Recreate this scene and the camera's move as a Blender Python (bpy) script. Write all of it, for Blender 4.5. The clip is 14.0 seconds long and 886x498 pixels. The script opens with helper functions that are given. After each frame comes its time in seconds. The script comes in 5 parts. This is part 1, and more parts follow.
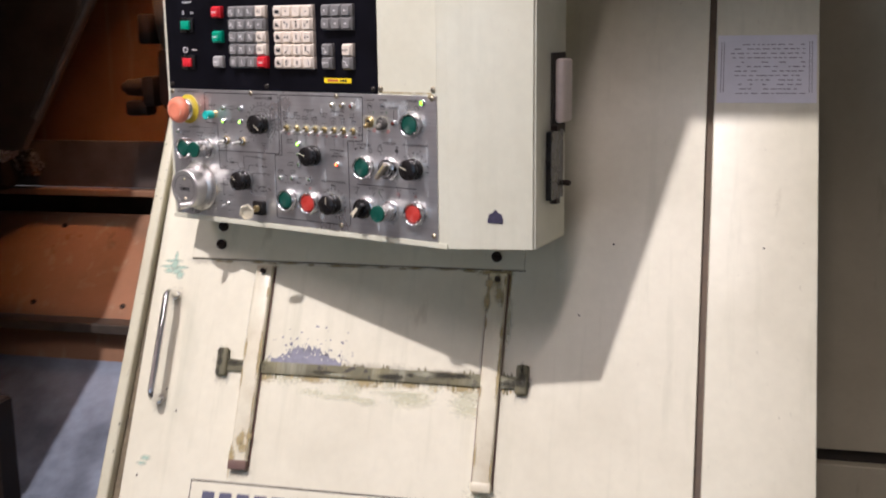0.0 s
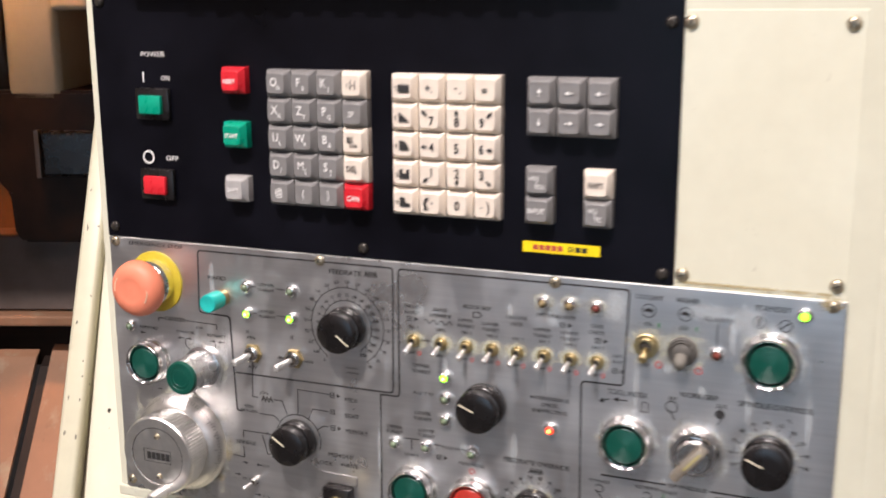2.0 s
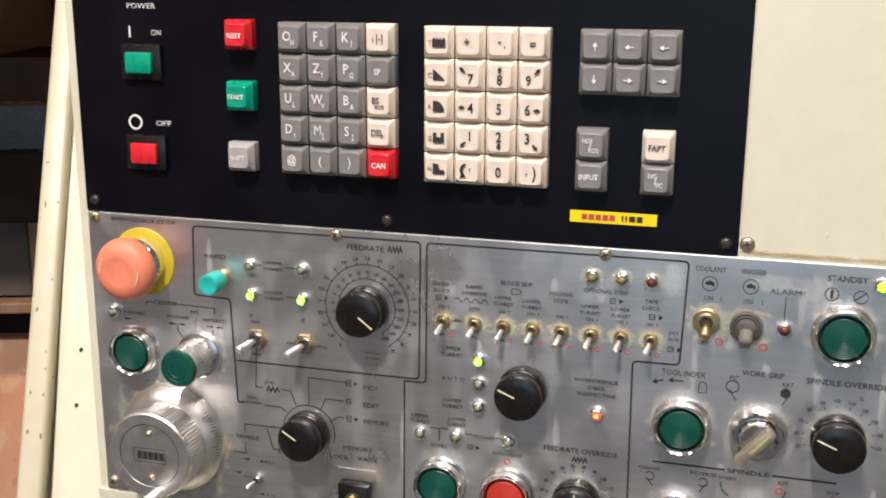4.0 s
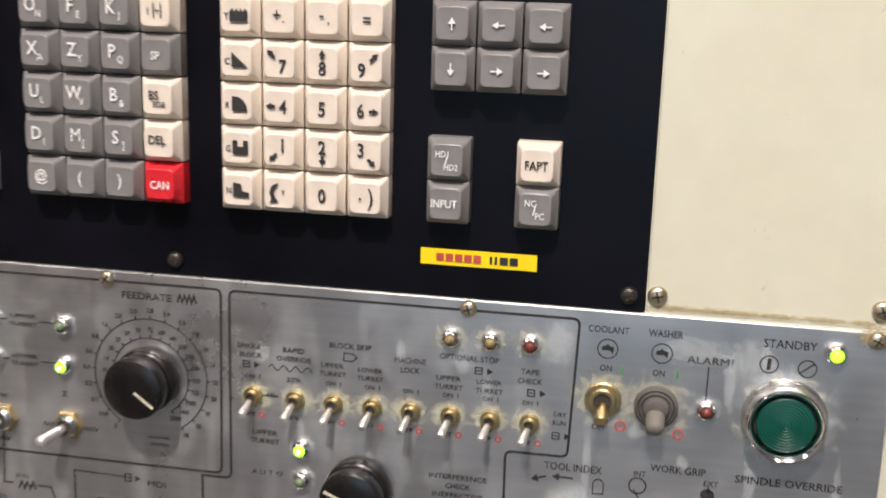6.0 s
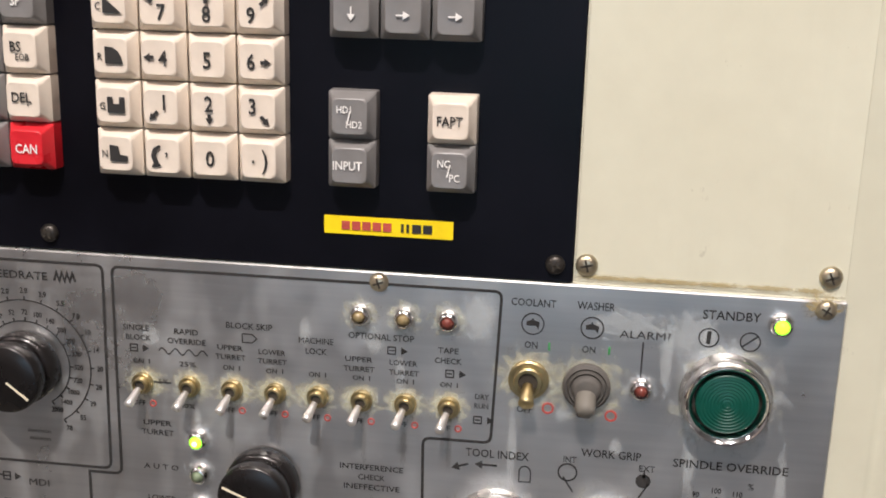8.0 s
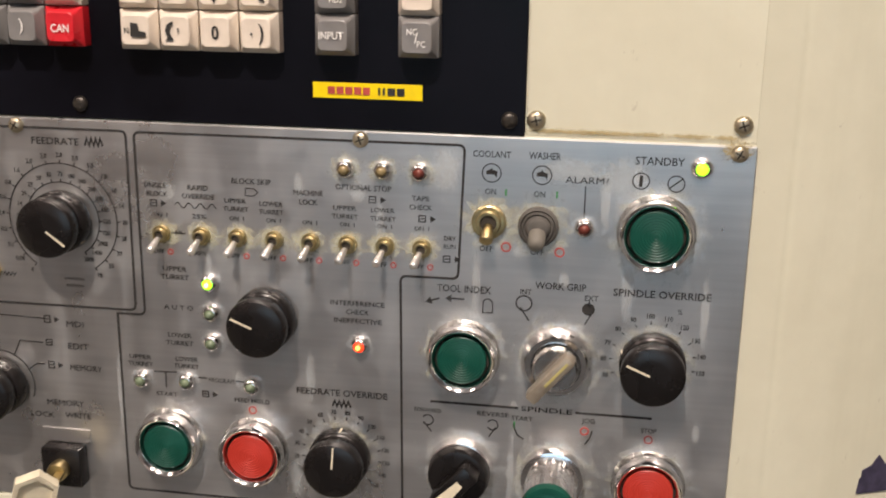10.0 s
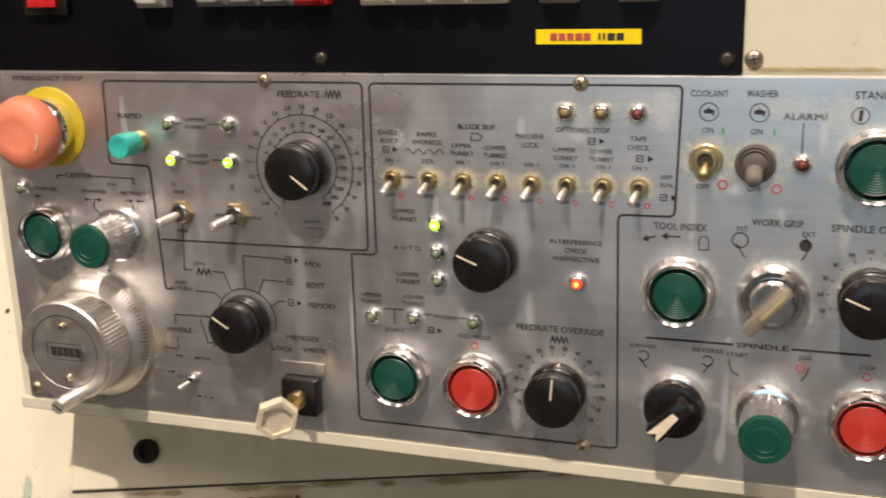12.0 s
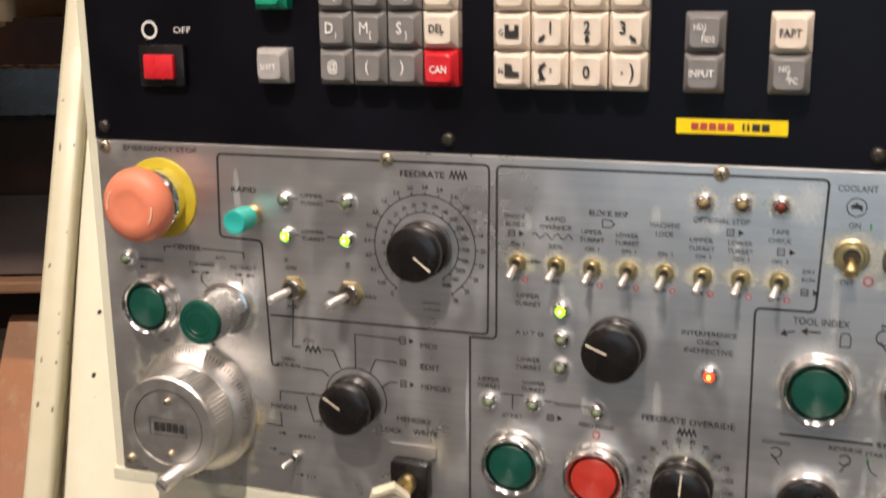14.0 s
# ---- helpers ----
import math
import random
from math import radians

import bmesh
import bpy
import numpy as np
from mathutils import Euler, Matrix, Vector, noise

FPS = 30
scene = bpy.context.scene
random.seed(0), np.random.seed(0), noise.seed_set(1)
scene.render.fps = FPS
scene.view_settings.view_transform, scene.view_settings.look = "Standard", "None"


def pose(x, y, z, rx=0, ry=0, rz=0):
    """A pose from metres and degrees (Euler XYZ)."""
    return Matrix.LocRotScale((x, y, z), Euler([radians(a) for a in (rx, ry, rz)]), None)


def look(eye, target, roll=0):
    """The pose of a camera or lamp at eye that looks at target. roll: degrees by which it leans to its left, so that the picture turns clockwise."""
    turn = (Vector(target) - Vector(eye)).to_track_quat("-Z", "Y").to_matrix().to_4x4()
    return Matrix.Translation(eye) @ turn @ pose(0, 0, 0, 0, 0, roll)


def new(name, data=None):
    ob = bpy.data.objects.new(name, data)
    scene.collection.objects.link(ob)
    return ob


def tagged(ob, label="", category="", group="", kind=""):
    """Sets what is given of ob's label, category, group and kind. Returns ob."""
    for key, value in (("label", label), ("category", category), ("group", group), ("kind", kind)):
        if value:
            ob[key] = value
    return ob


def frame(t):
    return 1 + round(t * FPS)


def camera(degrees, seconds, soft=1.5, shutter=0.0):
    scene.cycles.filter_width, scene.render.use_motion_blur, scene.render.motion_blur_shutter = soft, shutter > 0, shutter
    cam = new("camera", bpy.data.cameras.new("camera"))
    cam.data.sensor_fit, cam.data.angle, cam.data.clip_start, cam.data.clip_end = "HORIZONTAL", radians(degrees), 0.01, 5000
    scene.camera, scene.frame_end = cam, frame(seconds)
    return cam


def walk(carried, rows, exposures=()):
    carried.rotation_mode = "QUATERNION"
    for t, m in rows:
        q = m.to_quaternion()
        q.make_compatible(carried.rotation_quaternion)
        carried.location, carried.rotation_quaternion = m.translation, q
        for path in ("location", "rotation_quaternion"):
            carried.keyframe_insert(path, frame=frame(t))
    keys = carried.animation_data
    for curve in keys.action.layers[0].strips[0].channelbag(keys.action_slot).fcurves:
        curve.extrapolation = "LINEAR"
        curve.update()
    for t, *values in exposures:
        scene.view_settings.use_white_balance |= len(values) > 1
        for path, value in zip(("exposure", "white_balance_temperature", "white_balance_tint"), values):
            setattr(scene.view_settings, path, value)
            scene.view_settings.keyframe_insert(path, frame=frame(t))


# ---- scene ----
cam = camera(44.0, 14.0, soft=1.8, shutter=0.5)
EXPOSURES = [(0.0, 0.06, 5850, 17), (1.5, 0.05, 5900, 15), (2.0, 0.26, 6150, 15), (4.5, 0.10, 6300, 12), (6.0, 0.08, 6250, 12), (8.5, 0.0, 6250, 12), (11.0, -0.09, 7150, 15), (12.5, -0.06, 7050, 14), (14.0, -0.02, 6850, 13)]
PATH = [
    (0, (1.347, -1.222, 1.391), (0.243, 0.4, 0.998), -0.7),
    (0.5, (1.073, -1.125, 1.425), (0.148, 0.601, 1.018), -0.8),
    (1, (0.839, -0.931, 1.452), (0.014, 0.845, 1.047), -0.8),
    (1.5, (0.667, -0.737, 1.485), (-0.154, 1.039, 1.067), -0.7),
    (1.8, (0.573, -0.666, 1.481), (-0.211, 1.123, 1.050), -0.6),
    (2, (0.520, -0.646, 1.473), (-0.213, 1.162, 1.030), -0.3),
    (2.2, (0.486, -0.627, 1.464), (-0.226, 1.187, 1.014), -0.4),
    (4.3, (0.416, -0.617, 1.452), (-0.104, 1.254, 0.972), 0.5),
    (4.5, (0.421, -0.615, 1.45), (-0.09, 1.259, 0.974), 0.6),
    (4.8, (0.44, -0.605, 1.448), (-0.077, 1.268, 0.972), 0.6),
    (5, (0.438, -0.598, 1.451), (-0.035, 1.282, 0.962), 0.8),
    (5.5, (0.43, -0.53, 1.439), (0.012, 1.372, 0.983), 1.4),
    (6, (0.408, -0.445, 1.429), (0.039, 1.469, 0.98), 1.7),
    (6.5, (0.403, -0.405, 1.421), (0.077, 1.512, 0.953), 1.9),
    (7, (0.41, -0.398, 1.42), (0.111, 1.517, 0.927), 2.0),
    (7.5, (0.413, -0.398, 1.419), (0.131, 1.519, 0.923), 1.9),
    (8, (0.414, -0.397, 1.42), (0.147, 1.518, 0.909), 1.5),
    (8.5, (0.421, -0.407, 1.408), (0.162, 1.503, 0.876), 1.2),
    (8.7, (0.429, -0.419, 1.403), (0.17, 1.484, 0.844), 0.9),
    (10.8, (0.451, -0.511, 1.365), (0.04, 1.368, 0.817), -0.4),
    (10.9, (0.451, -0.515, 1.361), (0.02, 1.365, 0.831), -0.6),
    (11, (0.448, -0.513, 1.364), (0.004, 1.361, 0.821), -0.6),
    (11.5, (0.444, -0.511, 1.371), (-0.094, 1.331, 0.806), -1.4),
    (12, (0.439, -0.515, 1.364), (-0.186, 1.309, 0.832), -1.8),
    (12.5, (0.438, -0.515, 1.367), (-0.274, 1.276, 0.832), -2.3),
    (13, (0.433, -0.518, 1.37), (-0.316, 1.257, 0.833), -2.4),
    (13.4, (0.417, -0.522, 1.376), (-0.308, 1.261, 0.832), -1.9),
    (13.5, (0.414, -0.522, 1.375), (-0.309, 1.264, 0.839), -1.8),
    (14, (0.379, -0.516, 1.387), (-0.268, 1.317, 0.915), -0.7),
]
walk(cam, [(t, look(eye, target, roll)) for t, eye, target, roll in PATH], EXPOSURES)

# ---- world and lamps ----
world = bpy.data.worlds.new("workshop_air")
scene.world = world
world.use_nodes = True
world.node_tree.nodes["Background"].inputs[0].default_value = (0.5, 0.55, 0.62, 1)
world.node_tree.nodes["Background"].inputs[1].default_value = 0.05


def area_lamp(name, eye, target, sx, sy, watts, colour):
    data = bpy.data.lights.new(name, "AREA")
    data.shape, data.size, data.size_y, data.energy, data.color = "RECTANGLE", sx, sy, watts, colour
    ob = new(name, data)
    ob.matrix_world = look(eye, target)
    return ob


KEY = area_lamp("high_bay_lamp", (0.21, -2.12, 4.25), (0.5, 0.2, 1.0), 0.09, 0.09, 165, (1.0, 0.89, 0.80))
# two added fill lamps that lift the shaded sides
FILL_1 = area_lamp("fill_lamp", (-2.4, -2.6, 4.3), (-2.4, -2.6, 0), 0.3, 2.4, 76, (1.0, 0.82, 0.73))
FILL_2 = area_lamp("fill_lamp", (1.6, -2.7, 4.3), (1.6, -2.7, 0), 0.3, 2.4, 66, (1.0, 0.82, 0.73))
WORK = area_lamp("work_lamp", (-0.611, 0.432, 1.90), (-0.644, 0.773, 0.9), 0.12, 0.06, 4.2, (1.0, 0.46, 0.19))
WORK.data.spread = radians(80)

# ---- materials ----


def nodes_of(name):
    m = bpy.data.materials.new(name)
    m.use_nodes = True
    return m, m.node_tree.nodes, m.node_tree.links, m.node_tree.nodes["Principled BSDF"]


def noise_node(n, k, scale, detail=4.0, stretch=(1, 1, 1), rough=0.6):
    tc = n.new("ShaderNodeTexCoord")
    mp = n.new("ShaderNodeMapping")
    mp.inputs["Scale"].default_value = stretch
    k.new(tc.outputs["Object"], mp.inputs["Vector"])
    t = n.new("ShaderNodeTexNoise")
    t.inputs["Scale"].default_value, t.inputs["Detail"].default_value, t.inputs["Roughness"].default_value = scale, detail, rough
    k.new(mp.outputs["Vector"], t.inputs["Vector"])
    return t


def ramp_node(n, k, source, stops):
    r = n.new("ShaderNodeValToRGB")
    while len(r.color_ramp.elements) < len(stops):
        r.color_ramp.elements.new(0.5)
    for e, (p, c) in zip(r.color_ramp.elements, stops):
        e.position, e.color = p, (*c, 1) if len(c) == 3 else c
    k.new(source, r.inputs["Fac"])
    return r


def mix_node(n, k, fac, a, b, kind="MIX"):
    x = n.new("ShaderNodeMix")
    x.data_type, x.blend_type = "RGBA", kind
    if isinstance(fac, float):
        x.inputs[0].default_value = fac
    else:
        k.new(fac, x.inputs[0])
    for s, v in ((x.inputs[6], a), (x.inputs[7], b)):
        if isinstance(v, tuple):
            s.default_value = (*v, 1)
        else:
            k.new(v, s)
    return x.outputs[2]


def bump_node(n, k, p, height, strength, distance=0.001):
    b = n.new("ShaderNodeBump")
    b.inputs["Strength"].default_value, b.inputs["Distance"].default_value = strength, distance
    k.new(height, b.inputs["Height"])
    k.new(b.outputs["Normal"], p.inputs["Normal"])


def plain(name, colour, rough=0.5, metal=0.0, vary=0.12, scale=40.0, bump=0.05, coat=0.0, spec=0.5):
    """A surface of one colour with slight mottling, uneven gloss and fine relief."""
    m, n, k, p = nodes_of(name)
    t = noise_node(n, k, scale)
    lo = tuple(c * (1 - vary) for c in colour)
    hi = tuple(min(1, c * (1 + vary)) for c in colour)
    r = ramp_node(n, k, t.outputs[0], [(0.3, lo), (0.7, hi)])
    k.new(r.outputs[0], p.inputs["Base Color"])
    g = ramp_node(n, k, t.outputs[0], [(0.3, (rough * 0.8,) * 3), (0.7, (min(1, rough * 1.2),) * 3)])
    k.new(g.outputs[0], p.inputs["Roughness"])
    p.inputs["Metallic"].default_value = metal
    p.inputs["Coat Weight"].default_value = coat
    p.inputs["Specular IOR Level"].default_value = spec
    f = noise_node(n, k, scale * 12)
    bump_node(n, k, p, f.outputs[0], bump, 0.0005)
    return m


def glow(name, colour, strength):
    m, n, k, p = nodes_of(name)
    p.inputs["Base Color"].default_value = (*colour, 1)
    p.inputs["Emission Color"].default_value = (*colour, 1)
    p.inputs["Emission Strength"].default_value = strength
    p.inputs["Roughness"].default_value = 0.2
    return m


def painted(name, colour, dirt, amount, rough=0.38, scale=3.0, chips=0.0):
    """Enamel over sheet steel: broad grime, small spots, orange-peel relief."""
    m, n, k, p = nodes_of(name)
    a = noise_node(n, k, scale, 6)
    b = noise_node(n, k, 60, 3)
    c = noise_node(n, k, 14, 8, (1, 1, 0.3))
    base = ramp_node(n, k, b.outputs[0], [(0.3, tuple(v * 0.95 for v in colour)), (0.7, colour)])
    g = ramp_node(n, k, a.outputs[0], [(0.45, (0, 0, 0)), (0.8, (amount,) * 3)])
    col = mix_node(n, k, g.outputs[0], base.outputs[0], dirt)
    s = ramp_node(n, k, c.outputs[0], [(0.66, (0, 0, 0)), (0.74, (amount,) * 3)])
    col = mix_node(n, k, s.outputs[0], col, dirt)
    y = noise_node(n, k, 30, 5, (1, 1, 0.10))
    i = ramp_node(n, k, y.outputs[0], [(0.55, (0, 0, 0)), (0.75, (amount * 0.8,) * 3)])
    col = mix_node(n, k, i.outputs[0], col, tuple(v * 0.8 + d * 0.2 for v, d in zip((0.46, 0.46, 0.34), dirt)))
    h = noise_node(n, k, 120, 4, (1, 1, 0.6), 0.7)
    j = ramp_node(n, k, h.outputs[0], [(0.68, (0, 0, 0)), (0.74, (amount,) * 3)])
    col = mix_node(n, k, j.outputs[0], col, (0.22, 0.19, 0.13))
    if chips:
        d = noise_node(n, k, 55, 6)
        e = ramp_node(n, k, d.outputs[0], [(chips, (0, 0, 0)), (chips + 0.02, (1, 1, 1))])
        col = mix_node(n, k, e.outputs[0], col, (0.06, 0.055, 0.045))
    k.new(col, p.inputs["Base Color"])
    q = ramp_node(n, k, a.outputs[0], [(0.3, (rough * 0.85,) * 3), (0.8, (rough * 1.4,) * 3)])
    k.new(q.outputs[0], p.inputs["Roughness"])
    f = noise_node(n, k, 350, 2)
    bump_node(n, k, p, f.outputs[0], 0.06, 0.0004)
    return m


def brushed(name, colour, rough, stretch, streaks=0.25, marks=1.0):
    """Metal with fine drawn lines, dull patches, runs, specks and pale dried coolant."""
    m, n, k, p = nodes_of(name)
    t = noise_node(n, k, 260, 2, stretch)
    a = noise_node(n, k, 7, 6)
    w = noise_node(n, k, 42, 5, (1, 1, 0.7), 0.62)
    x = noise_node(n, k, 9, 3)
    v = noise_node(n, k, 34, 5, (1, 1, 0.14))
    q = noise_node(n, k, 46, 4, (1, 1, 0.10))
    r = ramp_node(n, k, t.outputs[0], [(0.3, tuple(c * (1 - streaks) for c in colour)), (0.7, colour)])
    d = ramp_node(n, k, a.outputs[0], [(0.40, (0, 0, 0)), (0.64, (0.35,) * 3)])
    col = mix_node(n, k, d.outputs[0], r.outputs[0], tuple(c * 0.82 for c in colour))
    u = ramp_node(n, k, v.outputs[0], [(0.50, (0, 0, 0)), (0.70, (0.30 * marks,) * 3)])
    col = mix_node(n, k, u.outputs[0], col, tuple(c * 0.65 for c in colour))
    # pale clouds of dried coolant, gathered in some regions, with paler runs
    s = ramp_node(n, k, w.outputs[0], [(0.44, (0, 0, 0)), (0.68, (0.80 * marks,) * 3)])
    y = ramp_node(n, k, x.outputs[0], [(0.36, (0.15,) * 3), (0.60, (1, 1, 1))])
    z = ramp_node(n, k, q.outputs[0], [(0.57, (0, 0, 0)), (0.74, (0.36 * marks,) * 3)])
    cloud = mix_node(n, k, 1.0, s.outputs[0], y.outputs[0], "MULTIPLY")
    veil = mix_node(n, k, 1.0, cloud, z.outputs[0], "ADD")
    col = mix_node(n, k, veil, col, (0.74, 0.80, 0.80))
    # chalky specks
    tc = n.new("ShaderNodeTexCoord")
    vo = n.new("ShaderNodeTexVoronoi")
    vo.inputs["Scale"].default_value = 105
    k.new(tc.outputs["Object"], vo.inputs["Vector"])
    e = ramp_node(n, k, vo.outputs["Distance"], [(0.05, (0.55 * marks,) * 3), (0.12, (0, 0, 0))])
    speck = mix_node(n, k, 1.0, e.outputs[0], y.outputs[0], "MULTIPLY")
    col = mix_node(n, k, speck, col, (0.86, 0.88, 0.86))
    k.new(col, p.inputs["Base Color"])
    sep = n.new("ShaderNodeSeparateColor")
    k.new(mix_node(n, k, 1.0, veil, speck, "ADD"), sep.inputs[0])
    mm = ramp_node(n, k, sep.outputs[0], [(0.0, (0.94,) * 3), (1.0, (0.35,) * 3)])
    k.new(mm.outputs[0], p.inputs["Metallic"])
    g = ramp_node(n, k, a.outputs[0], [(0.3, (rough * 0.75,) * 3), (0.75, (rough * 1.4,) * 3)])
    k.new(mix_node(n, k, veil, g.outputs[0], (0.55, 0.55, 0.55)), p.inputs["Roughness"])
    bump_node(n, k, p, t.outputs[0], 0.05, 0.0002)
    return m


CREAM = painted("cream_enamel", (0.67, 0.640, 0.50), (0.38, 0.35, 0.24), 0.52)
CREAM_BOX = painted("console_enamel", (0.66, 0.655, 0.52), (0.46, 0.42, 0.28), 0.3, scale=5)
# chipped cream whose base is darkened for the shade on the door edge
CREAM_RIM_SHADED = painted("shaded_chipped_enamel", (0.53, 0.505, 0.37), (0.33, 0.29, 0.18), 0.5, scale=9, chips=0.69)
BEIGE_DARK = painted("beige_cover_enamel", (0.56, 0.52, 0.37), (0.28, 0.24, 0.14), 0.4)
ALU = brushed("brushed_aluminium", (0.74, 0.735, 0.725), 0.29, (0.04, 1, 1), 0.14, 0.38)
BLACK = plain("black_panel_paint", (0.0032, 0.0032, 0.0055), 0.34, 0, 0.5, 14, 0.06, spec=0.14)
BLACK_PLASTIC = plain("black_phenolic", (0.008, 0.007, 0.007), 0.28, 0, 0.3, 60, 0.03)
DARK = plain("dark_groove", (0.03, 0.025, 0.018), 0.8, 0, 0.4, 60)
CHROME = plain("chrome_plate", (0.80, 0.80, 0.80), 0.12, 1.0, 0.06, 90, 0.02)
STEEL = plain("satin_steel", (0.62, 0.62, 0.61), 0.26, 1.0, 0.1, 120, 0.05)
BRASS = plain("brass_plate", (0.50, 0.41, 0.22), 0.36, 1.0, 0.2, 160, 0.05)
GREEN_LENS = plain("green_lens", (0.0, 0.062, 0.042), 0.42, 0, 0.15, 80, 0.02)
RED_LENS = plain("red_lens", (0.46, 0.035, 0.022), 0.42, 0, 0.12, 80, 0.02)
CORAL = plain("faded_red_plastic", (0.76, 0.235, 0.135), 0.5, 0, 0.08, 60, 0.03)
YELLOW = plain("yellow_plastic", (0.52, 0.41, 0.025), 0.45, 0, 0.15, 60)
TEAL = plain("teal_plastic", (0.02, 0.45, 0.40), 0.35, 0, 0.1, 80)
KEY_GREY = plain("grey_key_plastic", (0.20, 0.195, 0.19), 0.36, 0, 0.08, 120, 0.02)
KEY_WHITE = plain("ivory_key_plastic", (0.71, 0.63, 0.53), 0.42, 0, 0.06, 120, 0.02)
KEY_RED = plain("red_key_plastic", (0.62, 0.02, 0.03), 0.3, 0, 0.08, 120, 0.02)
KEY_GREEN = plain("green_key_plastic", (0.0, 0.30, 0.18), 0.3, 0, 0.08, 120, 0.02)
KEY_PALE = plain("pale_grey_key_plastic", (0.38, 0.37, 0.36), 0.32, 0, 0.08, 120, 0.02)
INK = plain("black_ink", (0.022, 0.021, 0.020), 0.6, 0, 0.3, 300)
INK_WHITE = plain("white_ink", (0.78, 0.77, 0.74), 0.5, 0, 0.08, 300)
INK_RED = plain("red_ink", (0.42, 0.065, 0.05), 0.6, 0, 0.2, 300)
INK_GREEN = plain("green_ink", (0.05, 0.27, 0.08), 0.6, 0, 0.2, 300)
LABEL_YELLOW = plain("yellow_label", (0.86, 0.66, 0.0), 0.4, 0, 0.06, 150)
BONE = plain("bone_plastic", (0.72, 0.66, 0.50), 0.4, 0, 0.12, 120)
LED_GREEN = glow("lit_green_led", (0.36, 1.0, 0.03), 2.2)
LED_RED = glow("lit_red_led", (1.0, 0.05, 0.015), 2.2)
LED_CORE_GREEN = glow("glowing_green_core", (0.80, 1.0, 0.32), 3.0)
LED_CORE = glow("glowing_led_core", (1.0, 0.55, 0.10), 3.0)
LED_OFF_GREEN = plain("unlit_green_led", (0.17, 0.22, 0.14), 0.2, 0, 0.2, 300)
LED_OFF_AMBER = plain("unlit_amber_led", (0.26, 0.20, 0.10), 0.2, 0, 0.2, 300)
LED_OFF_RED = plain("unlit_red_led", (0.16, 0.04, 0.03), 0.2, 0, 0.2, 300)
COPPER = painted("oily_orange_sheet", (0.31, 0.168, 0.10), (0.10, 0.06, 0.03), 0.6, rough=0.3, scale=4)
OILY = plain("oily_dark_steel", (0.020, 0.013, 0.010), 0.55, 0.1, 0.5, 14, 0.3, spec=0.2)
GREY_SHEET = plain("grey_guard_sheet", (0.115, 0.092, 0.082), 0.45, 0.3, 0.3, 10, 0.1, spec=0.3)
DISC = plain("brown_oiled_iron", (0.13, 0.105, 0.085), 0.4, 0.5, 0.3, 14, 0.1)
TRAY = plain("wet_steel_tray", (0.28, 0.32, 0.40), 0.42, 0.45, 0.35, 9, 0.3)
PAPER = plain("paper", (0.68, 0.67, 0.71), 0.8, 0, 0.06, 20)
PAPER_INK = plain("faded_print", (0.27, 0.25, 0.28), 0.8, 0, 0.2, 40)
RUST = painted("bare_rusty_steel", (0.125, 0.118, 0.070), (0.27, 0.24, 0.13), 0.7, rough=0.7, scale=26, chips=0.62)
CONCRETE = plain("oily_concrete", (0.054, 0.054, 0.053), 0.85, 0, 0.25, 2, 0.3)
WALL_PAINT = plain("workshop_wall_paint", (0.50, 0.52, 0.54), 0.8, 0, 0.1, 1.5, 0.2)
WALL_PALE = plain("pale_wall_paint", (0.60, 0.54, 0.52), 0.7, 0, 0.06, 1.5, 0.2)
SCREEN = plain("dead_screen_glass", (0.015, 0.02, 0.018), 0.08, 0, 0.1, 5, 0.0)

# ---- building helpers ----


def mesh_of(bm, material, smooth=None):
    me = bpy.data.meshes.new("part")
    bm.normal_update()
    bm.to_mesh(me)
    bm.free()
    for one in material if isinstance(material, (list, tuple)) else (material,):
        me.materials.append(one)
    if smooth:
        me.polygons.foreach_set("use_smooth", [True] * len(me.polygons))
        me.set_sharp_from_angle(angle=radians(smooth))
    return me


def part(name, bm, material, parent, label="", m=None, smooth=None):
    me = bm if isinstance(bm, bpy.types.Mesh) else mesh_of(bm, material, smooth)
    ob = new(name, me)
    ob.parent = parent
    if m is not None:
        ob.matrix_basis = m
    if label:
        ob["label"] = label
    return ob


def thing(name, m, label, category, group="", kind=""):
    ob = new(name)
    ob.empty_display_size = 0.02
    ob.matrix_basis = m
    return tagged(ob, label, category, group, kind)


def solid(name, bm, material, m, label, category, group="", kind="", smooth=None):
    ob = new(name, mesh_of(bm, material, smooth))
    ob.matrix_basis = m
    return tagged(ob, label, category, group, kind)


def box(x0, x1, y0, y1, z0, z1, bevel=0.0, segments=2, bm=None):
    own = bmesh.new()
    bmesh.ops.create_cube(own, size=1, matrix=Matrix.LocRotScale(((x0 + x1) / 2, (y0 + y1) / 2, (z0 + z1) / 2), None, (abs(x1 - x0), abs(y1 - y0), abs(z1 - z0))))
    if bevel:
        bmesh.ops.bevel(own, geom=own.edges[:], offset=bevel, segments=segments, affect="EDGES", profile=0.5)
    if bm is None:
        return own
    me = bpy.data.meshes.new("tmp")
    own.to_mesh(me)
    own.free()
    bm.from_mesh(me)
    bpy.data.meshes.remove(me)
    return bm


